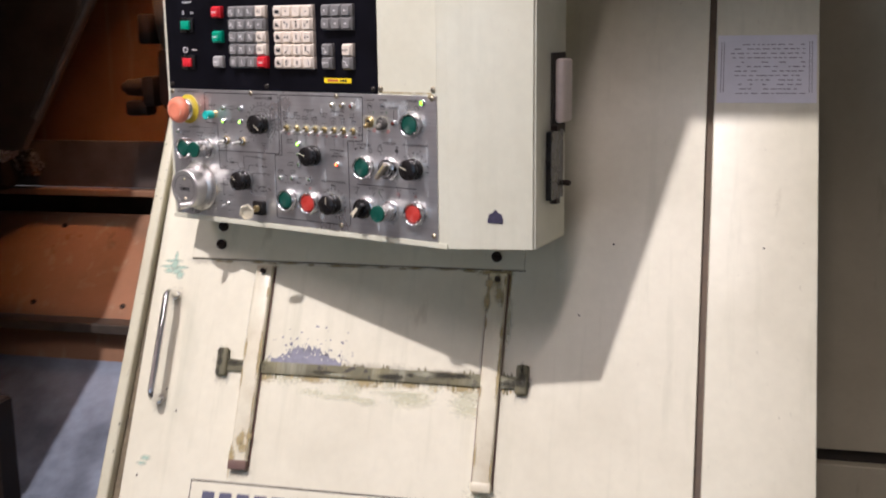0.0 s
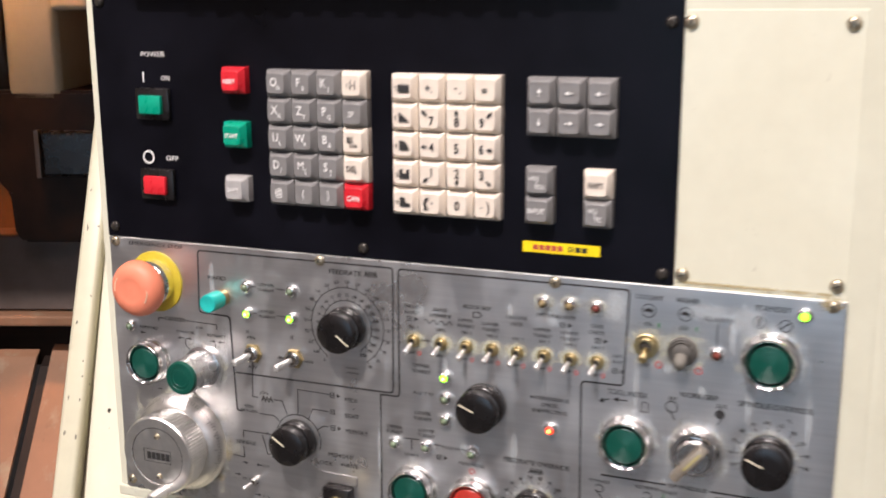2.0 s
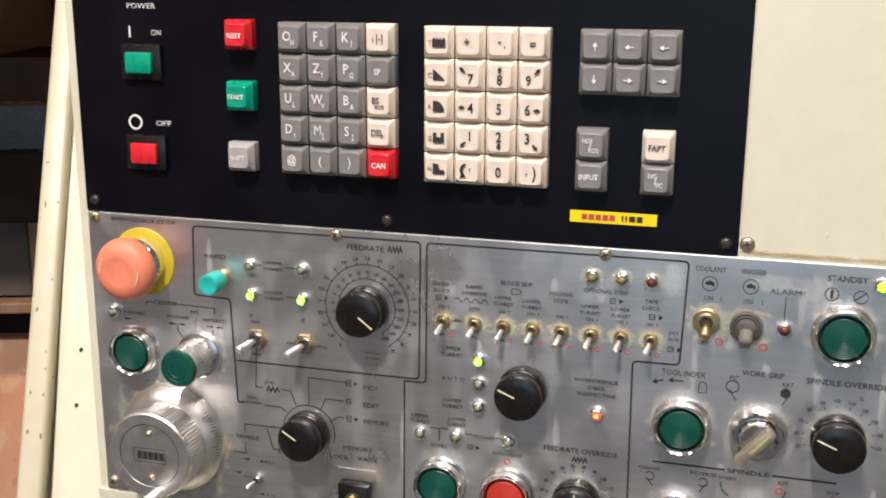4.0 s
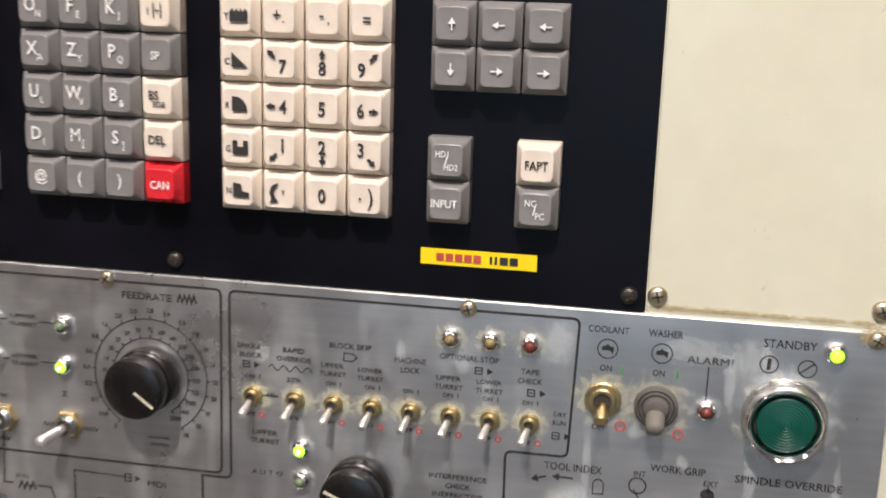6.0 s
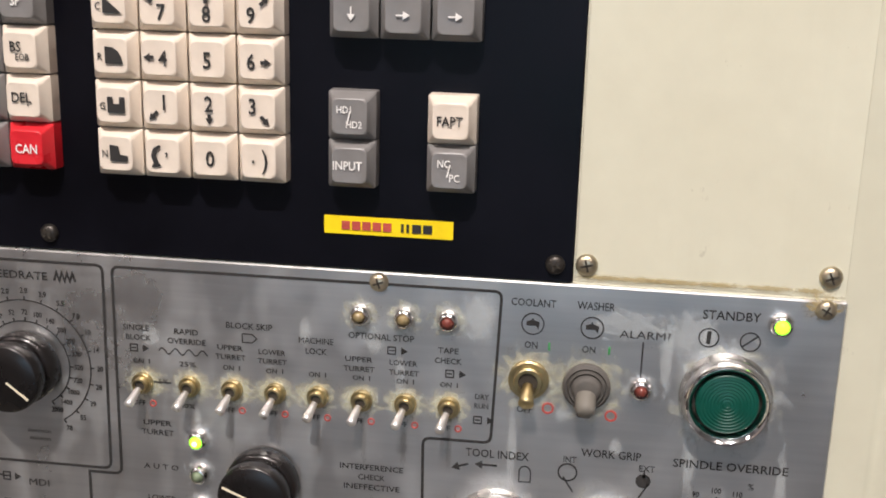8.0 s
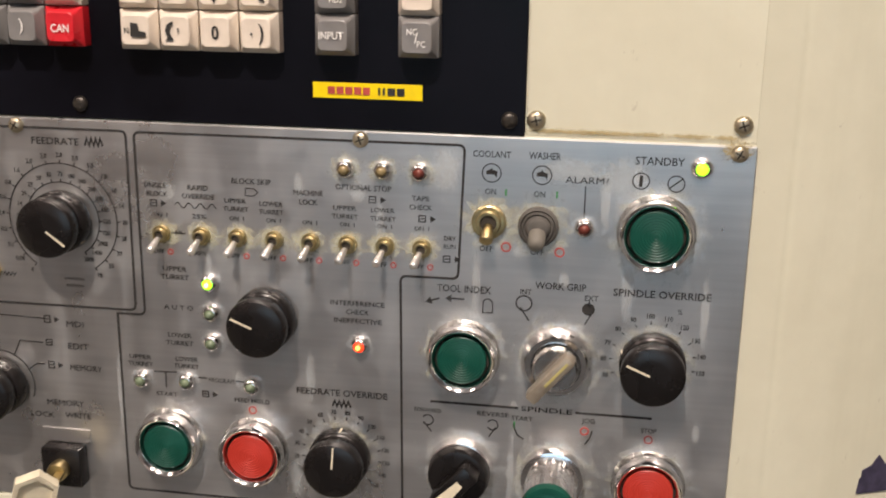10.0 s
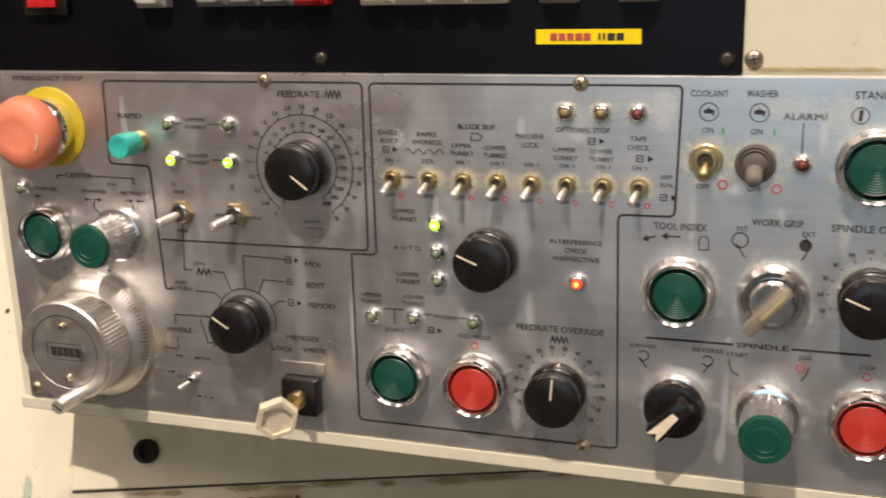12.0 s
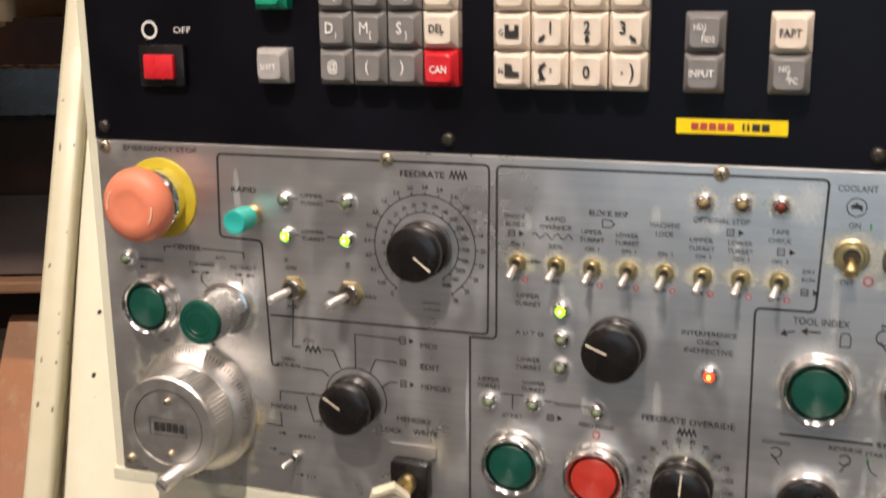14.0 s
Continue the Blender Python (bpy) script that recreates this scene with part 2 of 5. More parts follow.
def lathe(profile, seg=32, bm=None, knurl=0.0):
    """Turned round the axis that points at the viewer (-y). profile: (radius, height) from the foot up; closed at the ends."""
    bm = bm or bmesh.new()
    rings = []
    for r, h in profile:
        ring = []
        for i in range(seg):
            a = 2 * math.pi * i / seg
            rr = r * (1 - (knurl if i % 2 else 0))
            ring.append(bm.verts.new((rr * math.cos(a), -h, rr * math.sin(a))))
        rings.append(ring)
    for a, b in zip(rings, rings[1:]):
        for i in range(seg):
            j = (i + 1) % seg
            bm.faces.new((a[i], a[j], b[j], b[i]))
    bm.faces.new(rings[-1])
    bm.faces.new(rings[0][::-1])
    return bm


def outline(points, y0, y1, bm=None, plane="xz"):
    """A flat shape with thickness from its outline."""
    bm = bm or bmesh.new()
    put = (lambda a, b, y: (a, y, b)) if plane == "xz" else ((lambda a, b, y: (a, b, y)) if plane == "xy" else (lambda a, b, y: (y, a, b)))
    lo = [bm.verts.new(put(a, b, y0)) for a, b in points]
    hi = [bm.verts.new(put(a, b, y1)) for a, b in points]
    f = [bm.faces.new(lo), bm.faces.new(hi[::-1])]
    for i in range(len(points)):
        j = (i + 1) % len(points)
        f.append(bm.faces.new((lo[i], hi[i], hi[j], lo[j])))
    bmesh.ops.recalc_face_normals(bm, faces=f)
    return bm


def tube(points, r, seg=10, bm=None):
    """A round bar along points."""
    bm = bm or bmesh.new()
    pts = [Vector(p) for p in points]
    rings = []
    side = None
    for i, p in enumerate(pts):
        d = (pts[min(i + 1, len(pts) - 1)] - pts[max(i - 1, 0)]).normalized()
        side = (d.cross(Vector((0.31, 0.2, 0.93))) if side is None else side - d * side.dot(d)).normalized()
        up = d.cross(side)
        rings.append([bm.verts.new(p + r * (math.cos(2 * math.pi * k / seg) * side + math.sin(2 * math.pi * k / seg) * up)) for k in range(seg)])
    for a, b in zip(rings, rings[1:]):
        for i in range(seg):
            j = (i + 1) % seg
            bm.faces.new((a[i], b[i], b[j], a[j]))
    bm.faces.new(rings[0])
    bm.faces.new(rings[-1][::-1])
    bmesh.ops.recalc_face_normals(bm, faces=bm.faces[:])
    return bm


def line(points, width, y0=-0.0003, y1=0.0005, bm=None):
    """A printed line of some width through (x, z) points, mitred."""
    bm = bm or bmesh.new()
    pts = [Vector((a, b)) for a, b in points]
    left, right = [], []
    for i, p in enumerate(pts):
        a = (p - pts[i - 1]).normalized() if i else (pts[1] - p).normalized()
        b = (pts[i + 1] - p).normalized() if i + 1 < len(pts) else a
        t = (a + b).normalized() if (a + b).length > 1e-6 else a
        q = Vector((-t.y, t.x)) * (width / 2 / max(0.4, t.dot(a)))
        left.append(p + q)
        right.append(p - q)
    closed = (pts[0] - pts[-1]).length < 1e-7
    if closed:
        a, b = (pts[-1] - pts[-2]).normalized(), (pts[1] - pts[0]).normalized()
        t = (a + b).normalized() if (a + b).length > 1e-6 else a
        q = Vector((-t.y, t.x)) * (width / 2 / max(0.4, t.dot(a)))
        left[0], right[0] = pts[0] + q, pts[0] - q
        left.pop()
        right.pop()
    rows = [[bm.verts.new((v.x, y, v.y)) for v, y in ((l, y0), (k, y0), (k, y1), (l, y1))] for l, k in zip(left, right)]
    for i in range(len(rows) if closed else len(rows) - 1):
        m, n = rows[i], rows[(i + 1) % len(rows)]
        for j in range(4):
            bm.faces.new((m[j], m[(j + 1) % 4], n[(j + 1) % 4], n[j]))
    if not closed:
        bm.faces.new(rows[0][::-1])
        bm.faces.new(rows[-1])
    bmesh.ops.recalc_face_normals(bm, faces=bm.faces[:])
    return bm


def rounded(points, r, n=4):
    """The points of a path with its inner corners rounded."""
    pts = [Vector(p) for p in points]
    out = [pts[0]]
    for a, b, c in zip(pts, pts[1:], pts[2:]):
        d, e = (a - b).normalized(), (c - b).normalized()
        q = min(r, (a - b).length * 0.45, (c - b).length * 0.45)
        for i in range(n + 1):
            t = i / n
            out.append((b + d * q) * (1 - t) ** 2 + 2 * b * t * (1 - t) + (b + e * q) * t ** 2)
    return [tuple(v) for v in out + [pts[-1]]]


def text_mesh(words, height, width, material, heavy=0.0):
    data = bpy.data.curves.new("words", "FONT")
    data.body, data.align_x, data.align_y, data.size = words, "CENTER", "CENTER", 1.0
    data.resolution_u = 2
    data.offset = 0.0 if "M" in words else heavy
    ob = bpy.data.objects.new("words", data)
    scene.collection.objects.link(ob)
    me = bpy.data.meshes.new_from_object(ob.evaluated_get(bpy.context.evaluated_depsgraph_get()))
    bpy.data.objects.remove(ob)
    bpy.data.curves.remove(data)
    co = np.zeros(len(me.vertices) * 3)
    me.vertices.foreach_get("co", co)
    co = co.reshape(-1, 3)
    lo, hi = co.min(0), co.max(0)
    size = hi - lo
    k = height / 0.72
    kx = width / size[0] if width else k * 0.85
    flat = np.zeros_like(co)
    flat[:, 0] = (co[:, 0] - (lo[0] + hi[0]) / 2) * kx
    flat[:, 2] = (co[:, 1] - (lo[1] + hi[1]) / 2) * k
    me.vertices.foreach_set("co", flat.ravel())
    me.materials.clear()
    me.materials.append(material)
    me.update()
    return me


MADE_WORDS = {}


def words(text, x, z, height, width, material, parent, y=-0.0004, heavy=0.0, name="legend"):
    key = (text, height, width, material.name)
    if key not in MADE_WORDS:
        MADE_WORDS[key] = text_mesh(text, height, width, material, heavy)
    return part(name, MADE_WORDS[key], material, parent, m=pose(x, y, z))


def arrow(x, z, angle, length, head, width, y0, y1, bm=None):
    c, s = math.cos(radians(angle)), math.sin(radians(angle))
    h = length / 2
    pts = [(-h, -width / 2), (h - head, -width / 2), (h - head, -head * 0.6), (h, 0), (h - head, head * 0.6), (h - head, width / 2), (-h, width / 2)]
    return outline([(x + a * c - b * s, z + a * s + b * c) for a, b in pts], y0, y1, bm)


def ring_shape(x, z, r, width, y0=-0.0003, y1=0.0005, a0=0, a1=360, seg=24, bm=None):
    n = max(3, int(seg * abs(a1 - a0) / 360))
    return line([(x + r * math.cos(radians(a0 + (a1 - a0) * i / n)), z + r * math.sin(radians(a0 + (a1 - a0) * i / n))) for i in range(n + 1)], width, y0, y1, bm)


# ---- the machine's own axes: u along its front, n into it ----
TURN = 20.63
LEAN = 26.87
MACHINE = pose(0, 0, 0, 0, 0, TURN)
DOOR_EYE = Vector((0.97, -1.05, 1.435))
DOOR = Matrix.Translation(DOOR_EYE) @ Matrix.Scale(0.97, 4) @ Matrix.Translation(-DOOR_EYE) @ MACHINE @ pose(0, 0.079, 1.0, -LEAN, 0, 0)
K = 1 / math.cos(radians(LEAN))


def up(z):
    """Height along the leaning front at the true height z."""
    return (z - 1.0) * K


# ---- building ----
solid("floor", box(-5, 6, -6, 5, -0.1, 0), CONCRETE, Matrix(), "worn grey concrete workshop floor", "floor", kind="structure")
solid("ceiling", box(-5, 6, -6, 5, 4.5, 4.6), WALL_PAINT, Matrix(), "pale workshop ceiling", "ceiling", kind="structure")
solid("wall_north", box(-5, 6, 5, 5.1, 0, 4.5), WALL_PAINT, Matrix(), "plain painted workshop wall", "wall", kind="structure")
south = box(-5, -0.6, -4.8, -4.7, 0, 4.5)
box(1.6, 6, -4.8, -4.7, 0, 4.5, bm=south)
box(-0.6, 1.6, -4.8, -4.7, 2.3, 4.5, bm=south)
box(-0.6, 1.6, -4.8, -4.7, 0, 0.65, bm=south)
solid("wall_south", south, WALL_PALE, Matrix(), "pale painted workshop wall with an open hatch", "wall", kind="structure")
solid("backdrop", box(-2.5, 3.5, -6.5, -6.45, -0.1, 3.5), glow("overcast_daylight", (0.58, 0.82, 1.0), 1.6), Matrix(), "plain cool daylight outside the hatch", "backdrop", kind="structure")
# unseen grey band, added so that the switch plate reflects a darker tone
solid("baseboard", box(-4.99, 5.99, -4.699, -4.68, 0.001, 0.65), plain("reflection_dado_grey", (0.23, 0.23, 0.23), 0.6, 0, 0.2, 3), Matrix(), "unseen grey lower wall added to tone the switch plate's reflection", "wall", kind="structure")
solid("wall_west", box(-5.1, -5, -6, 5, 0, 4.5), WALL_PAINT, Matrix(), "plain painted workshop wall", "wall", kind="structure")
solid("wall_east", box(6, 6.1, -6, 5, 0, 4.5), WALL_PAINT, Matrix(), "plain painted workshop wall", "wall", kind="structure")

# ---- lathe front ----
front = thing("lathe_door", DOOR, "cream enamelled sliding lathe door with chipped edge", "door")
part("door_sheet", box(-0.086, 0.837, 0.0, 0.035, up(0.30), up(1.86), 0.001, 1), CREAM, front)
part("door_edge", box(-0.010, 0.010, -0.012, 0.045, up(0.30), up(1.86), 0.004, 3), CREAM_RIM_SHADED, front, "chipped cream edge strip, darkened for shade", pose(-0.102, 0, 0, 0, 1.3, 0), smooth=40)
# the groove's soft shading is put into this brown
part("edge_groove", box(-0.001, 0.030, 0.006, 0.030, up(0.30), up(1.86)), plain("brown_shaded_groove", (0.15, 0.12, 0.075), 0.8, 0, 0.4, 60), front, "groove with its soft shading coloured brown", pose(-0.094, 0, 0, 0, 1.3, 0))

cover = thing("end_cover", DOOR, "cream enamelled end cover beside the lathe door", "cover")
part("cover_sheet", box(0.848, 1.010, -0.004, 0.05, up(0.30), up(1.86), 0.003, 2), CREAM, cover, smooth=40)
part("cover_groove", box(0.834, 0.850, 0.007, 0.04, up(0.30), up(1.86)), plain("brown_joint", (0.11, 0.08, 0.055), 0.8, 0, 0.3, 30), cover, "dark joint")

side = thing("rear_cover", MACHINE, "beige sheet cover set back beside the end cover", "cover")
part("upper_sheet", box(0.95, 2.0, 0.60, 1.20, 0.548, 1.80, 0.003), BEIGE_DARK, side)
part("lower_sheet", box(0.95, 2.0, 0.59, 1.20, 0.0, 0.520, 0.003), BEIGE_DARK, side)
part("joint", box(0.955, 1.995, 0.615, 1.19, 0.515, 0.555), DARK, side, "dark joint")

# mounting strip under the console
strip = thing("mounting_strip", DOOR, "cream mounting strip bolted across the lathe door", "bracket")
part("strip_sheet", box(-0.021, 0.560, -0.0035, 0.0, up(1.006), up(1.30), 0.001, 1), CREAM, strip)
part("strip_gap", box(-0.021, 0.562, -0.0012, 0.0, up(1.0048), up(1.006)), DARK, strip, "dark joint")


def socket_bolt(parent, u, w, d, r=0.0084):
    bm = lathe([(r, 0), (r, 0.006), (r * 0.9, 0.007), (r * 0.55, 0.007), (r * 0.5, 0.003)], 18)
    part("bolt", bm, OILY, parent, "black socket bolt", pose(u, d, w), smooth=40)


for u, z in ((0.030, 1.057), (0.031, 1.028), (0.514, 1.024), (0.514, 1.054)):
    socket_bolt(strip, u, up(z), -0.0035)

# ---- console box ----
console = thing("control_console", Matrix(), "cream enamelled machine control console hanging before the lathe door", "console")
plan = [(-0.0190, 0.0022), (0.524, 0.0022), (0.628, 0.056), (0.6100, 0.175), (0.50, 0.33), (-0.0190, 0.20)]
shell = outline(plan, 1.0955, 1.80, plane="xy")
bmesh.ops.bevel(shell, geom=[e for e in shell.edges if abs(e.verts[0].co.z - e.verts[1].co.z) > 0.1], offset=0.003, segments=3, affect="EDGES")
part("console_shell", shell, CREAM_BOX, console, smooth=40)
part("console_bottom_lip", box(-0.0185, 0.522, 0.0004, 0.01, 1.0945, 1.1025, 0.001), CREAM_BOX, console)

part("cover_plate", box(0.4085, 0.507, 0.0018, 0.0035, 1.3042, 1.467, 0.0003, 1), CREAM_BOX, console, "cream blanking plate")
logo = bmesh.new()
outline([(-0.009, -0.009), (0.009, -0.009), (0.009, 0.002), (0.004, 0.004), (0.0, 0.009), (-0.004, 0.004), (-0.009, 0.002)], 0.0, -0.0006, logo)
outline([(-0.011, -0.010), (0.010, -0.011), (0.011, -0.004), (0.004, 0.0), (-0.010, -0.002)], 0.0, -0.0005, logo)
part("maker_mark", logo, plain("worn_navy_ink", (0.05, 0.045, 0.08), 0.5, 0, 0.4, 200), console, "worn navy maker's emblem", pose(0.5805, 0.0312, 1.142, 0, 0, 27.4))


def pan_screw(parent, x, z, y=0.0, r=0.004, material=None, name="screw"):
    bm = lathe([(r, 0), (r * 0.98, 0.0008), (r * 0.8, 0.0018), (r * 0.45, 0.0023), (0.0004, 0.0024)], 16)
    a = random.uniform(0, 90)
    ob = part(name, bm, material or BRASS_DULL, parent, m=pose(x, y, z, 0, a, 0), smooth=60)
    cross = box(-r * 0.55, r * 0.55, -0.0027, -0.0015, -r * 0.09, r * 0.09)
    box(-r * 0.09, r * 0.09, -0.0027, -0.0015, -r * 0.55, r * 0.55, bm=cross)
    part("recess", cross, DARK, ob)
    return ob


BRASS_DULL = plain("tarnished_screw_plate", (0.50, 0.44, 0.32), 0.35, 0.9, 0.3, 200)
for x, z in ((0.4128, 1.311), (0.5008, 1.312), (0.4120, 1.460), (0.4995, 1.4595)):
    pan_screw(console, x, z, 0.0018, 0.0042)

# ---- socket boxes on the console's flank ----
FLANK = pose(0.628, 0.056, 0, 0, 0, 8.6) @ pose(-0.628, -0.021, 0)
flank = thing("wall_socket", FLANK, "black flush socket plate on the console's flank", "socket")
part("socket_plate", box(0.6275, 0.636, 0.062, 0.112, 1.157, 1.252, 0.001), BLACK_PLASTIC, flank)
for z in (1.154, 1.256):
    part("socket_clip", box(0.628, 0.638, 0.080, 0.094, z - 0.004, z + 0.004, 0.001), OILY, flank)
part("socket_knob", lathe([(0.004, 0), (0.004, 0.010), (0.003, 0.012)], 12), OILY, flank, m=pose(0.634, 0.114, 1.176, 0, 0, 90), smooth=40)
reader = thing("junction_box", FLANK, "pale plastic junction box on the console's flank", "box")
part("box_body", box(0.6305, 0.643, 0.088, 0.130, 1.262, 1.350, 0.005, 3), plain("pale_pink_plastic", (0.62, 0.54, 0.48), 0.5), reader, smooth=40)
part("box_back", box(0.6275, 0.6310, 0.080, 0.133, 1.246, 1.358, 0.001), DARK, reader)

# ---- aluminium switch plate ----
plate = thing("switch_plate", Matrix(), "scratched brushed aluminium switch plate with printed legends", "panel")
part("plate_sheet", box(-0.0100, 0.5075, 0.0, 0.003, 1.1030, 1.3033, 0.0006, 1), ALU, plate)
for x, z in ((-0.0040, 1.3000), (0.1670, 1.2995), (0.3342, 1.2994), (0.5000, 1.3000), (-0.0040, 1.1100), (0.3360, 1.1120), (0.5005, 1.1115)):
    pan_screw(plate, x, z, 0.0, 0.0038)

borders = (
    [(0.0953, 1.2097), (0.2208, 1.2104), (0.2218, 1.2987), (0.0677, 1.2985), (0.0664, 1.2523), (0.0922, 1.2515), (0.0947, 1.1806), (0.0986, 1.1805)],
    [(0.2112, 1.2083), (0.2106, 1.1129), (0.3536, 1.1129), (0.3526, 1.2363), (0.3795, 1.2365), (0.3817, 1.2988), (0.2258, 1.2985), (0.2254, 1.2084), (0.2112, 1.2083)],
)
for b in borders:
    part("border", line(rounded(b, 0.003), 0.0011), INK, plate)
part("border", line([(0.3671, 1.1746), (0.4091, 1.1746)], 0.0011), INK, plate)
part("border", line([(0.4359, 1.1745), (0.4711, 1.1745)], 0.0011), INK, plate)
for pts in (
    [(0.0301, 1.2417), (0.0300, 1.2442), (0.0349, 1.2444)],
    [(0.0546, 1.2445), (0.0805, 1.2440), (0.0806, 1.2403)],
    [(0.0529, 1.2298), (0.0527, 1.2261), (0.0563, 1.2224)],
    [(0.0787, 1.2291), (0.0787, 1.2255), (0.0757, 1.2230)],
    [(0.1097, 1.2193), (0.1082, 1.1928), (0.1131, 1.1928)],
    [(0.1260, 1.1927), (0.1329, 1.1927), (0.1367, 1.1830)],
    [(0.0962, 1.1806), (0.0991, 1.1805)],
    [(0.1139, 1.1805), (0.1258, 1.1805), (0.1297, 1.1774)],
    [(0.1457, 1.1835), (0.1459, 1.2033), (0.1723, 1.2028)],
    [(0.1536, 1.1815), (0.1577, 1.1901), (0.1700, 1.1898)],
    [(0.1605, 1.1743), (0.1657, 1.1783), (0.1700, 1.1783)],
    [(0.0988, 1.1597), (0.0991, 1.1654), (0.1266, 1.1657)],
    [(0.0987, 1.1526), (0.0991, 1.1444), (0.0896, 1.1449)],
    [(0.1152, 1.1640), (0.1192, 1.1497), (0.1254, 1.1509)],
    [(0.4356, 1.2827), (0.4355, 1.2687)],
    [(0.2282, 1.1789), (0.2401, 1.1793)],
    [(0.2342, 1.1791), (0.2341, 1.1709)],
    [(0.2511, 1.1774), (0.2554, 1.1774)],
    [(0.2704, 1.1770), (0.2744, 1.1769)],
    [(0.4086, 1.2248), (0.4126, 1.2186)],
    [(0.4415, 1.2247), (0.4382, 1.2185)],
    [(0.1101, 1.2759), (0.1151, 1.2759)],
    [(0.1318, 1.2758), (0.1406, 1.2757)],
    [(0.1101, 1.2563), (0.1151, 1.2564)],
    [(0.1315, 1.2563), (0.1403, 1.2562)],
    [(0.2413, 1.2508), (0.2487, 1.2508)],
    [(0.4070, 1.1659), (0.4090, 1.1608), (0.4121, 1.1587)],
    [(0.4441, 1.1659), (0.4430, 1.1618), (0.4409, 1.1587)],
    [(0.3639, 1.1639), (0.3679, 1.1587)],
    [(0.3987, 1.1638), (0.3955, 1.1586)],
):
    part("lead_line", line(pts, 0.0006), INK, plate)

LEGENDS = """EMERGENCY_STOP 31.8 1299.6 2.8 47
RAPID 82.9 1279.4 3.0 15
FEEDRATE 186.2 1292.6 3.4 24
UPPER 123.6 1278.0 2.0 13
TURRET 123.5 1274.0 2.0 14
LOWER 123.4 1258.4 2.0 13
TURRET 123.4 1254.5 2.0 14
X 106.7 1241.9 2.6 3
Z 143.1 1241.7 2.6 3
CENTER 45.0 1244.6 3.0 18
FORWARD 21.1 1235.8 2.2 16
FORWARD 53.8 1235.7 2.2 16
RETRACT 80.2 1235.6 2.2 16
JOG 65.7 1240.1 1.9 6
MDI 188.2 1200.8 3.2 9
EDIT 189.0 1189.0 3.2 11
MEMORY 192.2 1177.6 3.2 17
JOG 118.1 1196.8 2.0 7
ZERO 105.1 1185.1 2.0 8
RETURN 105.0 1181.5 2.2 14
HANDLE 101.1 1156.4 3.0 16
X 119.5 1166.1 2.2 2.5
Z 123.4 1148.8 2.2 2.5
MEMORY 179.4 1157.8 3.2 20
LOCK 166.3 1150.6 3.0 13
WRITE 185.6 1151.2 3.0 14
SINGLE 234.8 1273.7 2.4 11
BLOCK 235.7 1269.6 2.4 10.5
RAPID 255.9 1273.3 2.4 10
OVERRIDE 255.9 1269.2 2.4 16
25% 256.0 1259.5 2.2 7
5% 245.5 1251.3 2.0 4
100% 254.6 1241.4 2.0 8
BLOCK_SKIP 282.1 1277.6 2.6 19
UPPER 274.0 1268.0 2.2 10.5
TURRET 274.1 1264.1 2.2 12.5
LOWER 291.3 1267.4 2.2 11
TURRET 291.3 1263.5 2.2 12
MACHINE 309.3 1273.6 2.6 14
LOCK 309.3 1269.2 2.6 8.5
OPTIONAL_STOP 335.3 1277.2 2.6 26
UPPER 326.5 1267.3 2.2 11
TURRET 326.6 1263.3 2.2 12.5
LOWER 344.3 1267.1 2.2 11
TURRET 344.5 1263.1 2.2 12
TAPE 361.8 1273.6 2.4 8
CHECK 361.9 1269.4 2.4 10.5
DRY 375.6 1255.6 2.2 5.5
RUN 375.4 1251.7 2.2 5.5
COOLANT 393.9 1295.4 3.0 17
WASHER 417.3 1295.6 3.2 14
ALARM? 436.1 1285.5 3.2 19
STANDBY 467.0 1295.4 3.6 21
ON 393.6 1278.5 2.8 5
ON 415.5 1278.3 2.8 5
OFF 392.2 1251.9 2.6 6
OFF 415.3 1251.5 2.6 6
UPPER 242.2 1232.9 2.4 12
TURRET 242.1 1228.7 2.4 14
A_U_T_O 243.0 1213.3 2.4 15
LOWER 242.8 1199.0 2.4 12
TURRET 242.5 1194.9 2.4 14
INTERFERENCE 332.0 1221.3 2.4 26
CHECK 332.0 1217.0 2.4 11
INEFFECTIVE 332.1 1212.6 2.4 23
TOOL_INDEX 382.4 1231.9 3.5 25
WORK_GRIP 426.6 1235.9 3.4 23
INT 410.9 1232.4 2.6 5
EXT 440.7 1231.2 2.6 6
SPINDLE_OVERRIDE 471.8 1234.9 3.5 43
UPPER 221.6 1186.2 2.3 11.5
TURRET 221.4 1182.4 2.3 13
LOWER 245.7 1186.7 2.3 11.5
TURRET 245.3 1182.9 2.3 13
START 234.3 1167.3 2.2 11
PROGRAM 263.1 1176.7 2.4 13
FEED_HOLD 278.4 1167.2 2.3 18
FEEDRATE_OVERRIDE 323.8 1175.1 3.3 45
FORWARD 366.0 1170.0 2.3 13
REVERSE 397.3 1170.5 2.3 15
SPINDLE 422.5 1174.6 2.6 24
START 411.1 1169.5 2.2 10
JOG 442.1 1170.5 2.4 6
STOP 470.0 1168.3 2.4 7
10:1 116.4 1140.1 1.9 6
50:1 99.6 1127.5 1.9 6
1:1 116.2 1115.9 1.9 5"""
for row in LEGENDS.splitlines():
    s, x, z, h, w = row.split()
    words(s.replace("_", " "), float(x) / 1000, float(z) / 1000, float(h) / 1000, float(w) / 1000, INK, plate, heavy=0.009)
SWITCHES = (0.2368, 0.2567, 0.2746, 0.2925, 0.3100, 0.3278, 0.3454, 0.3627)
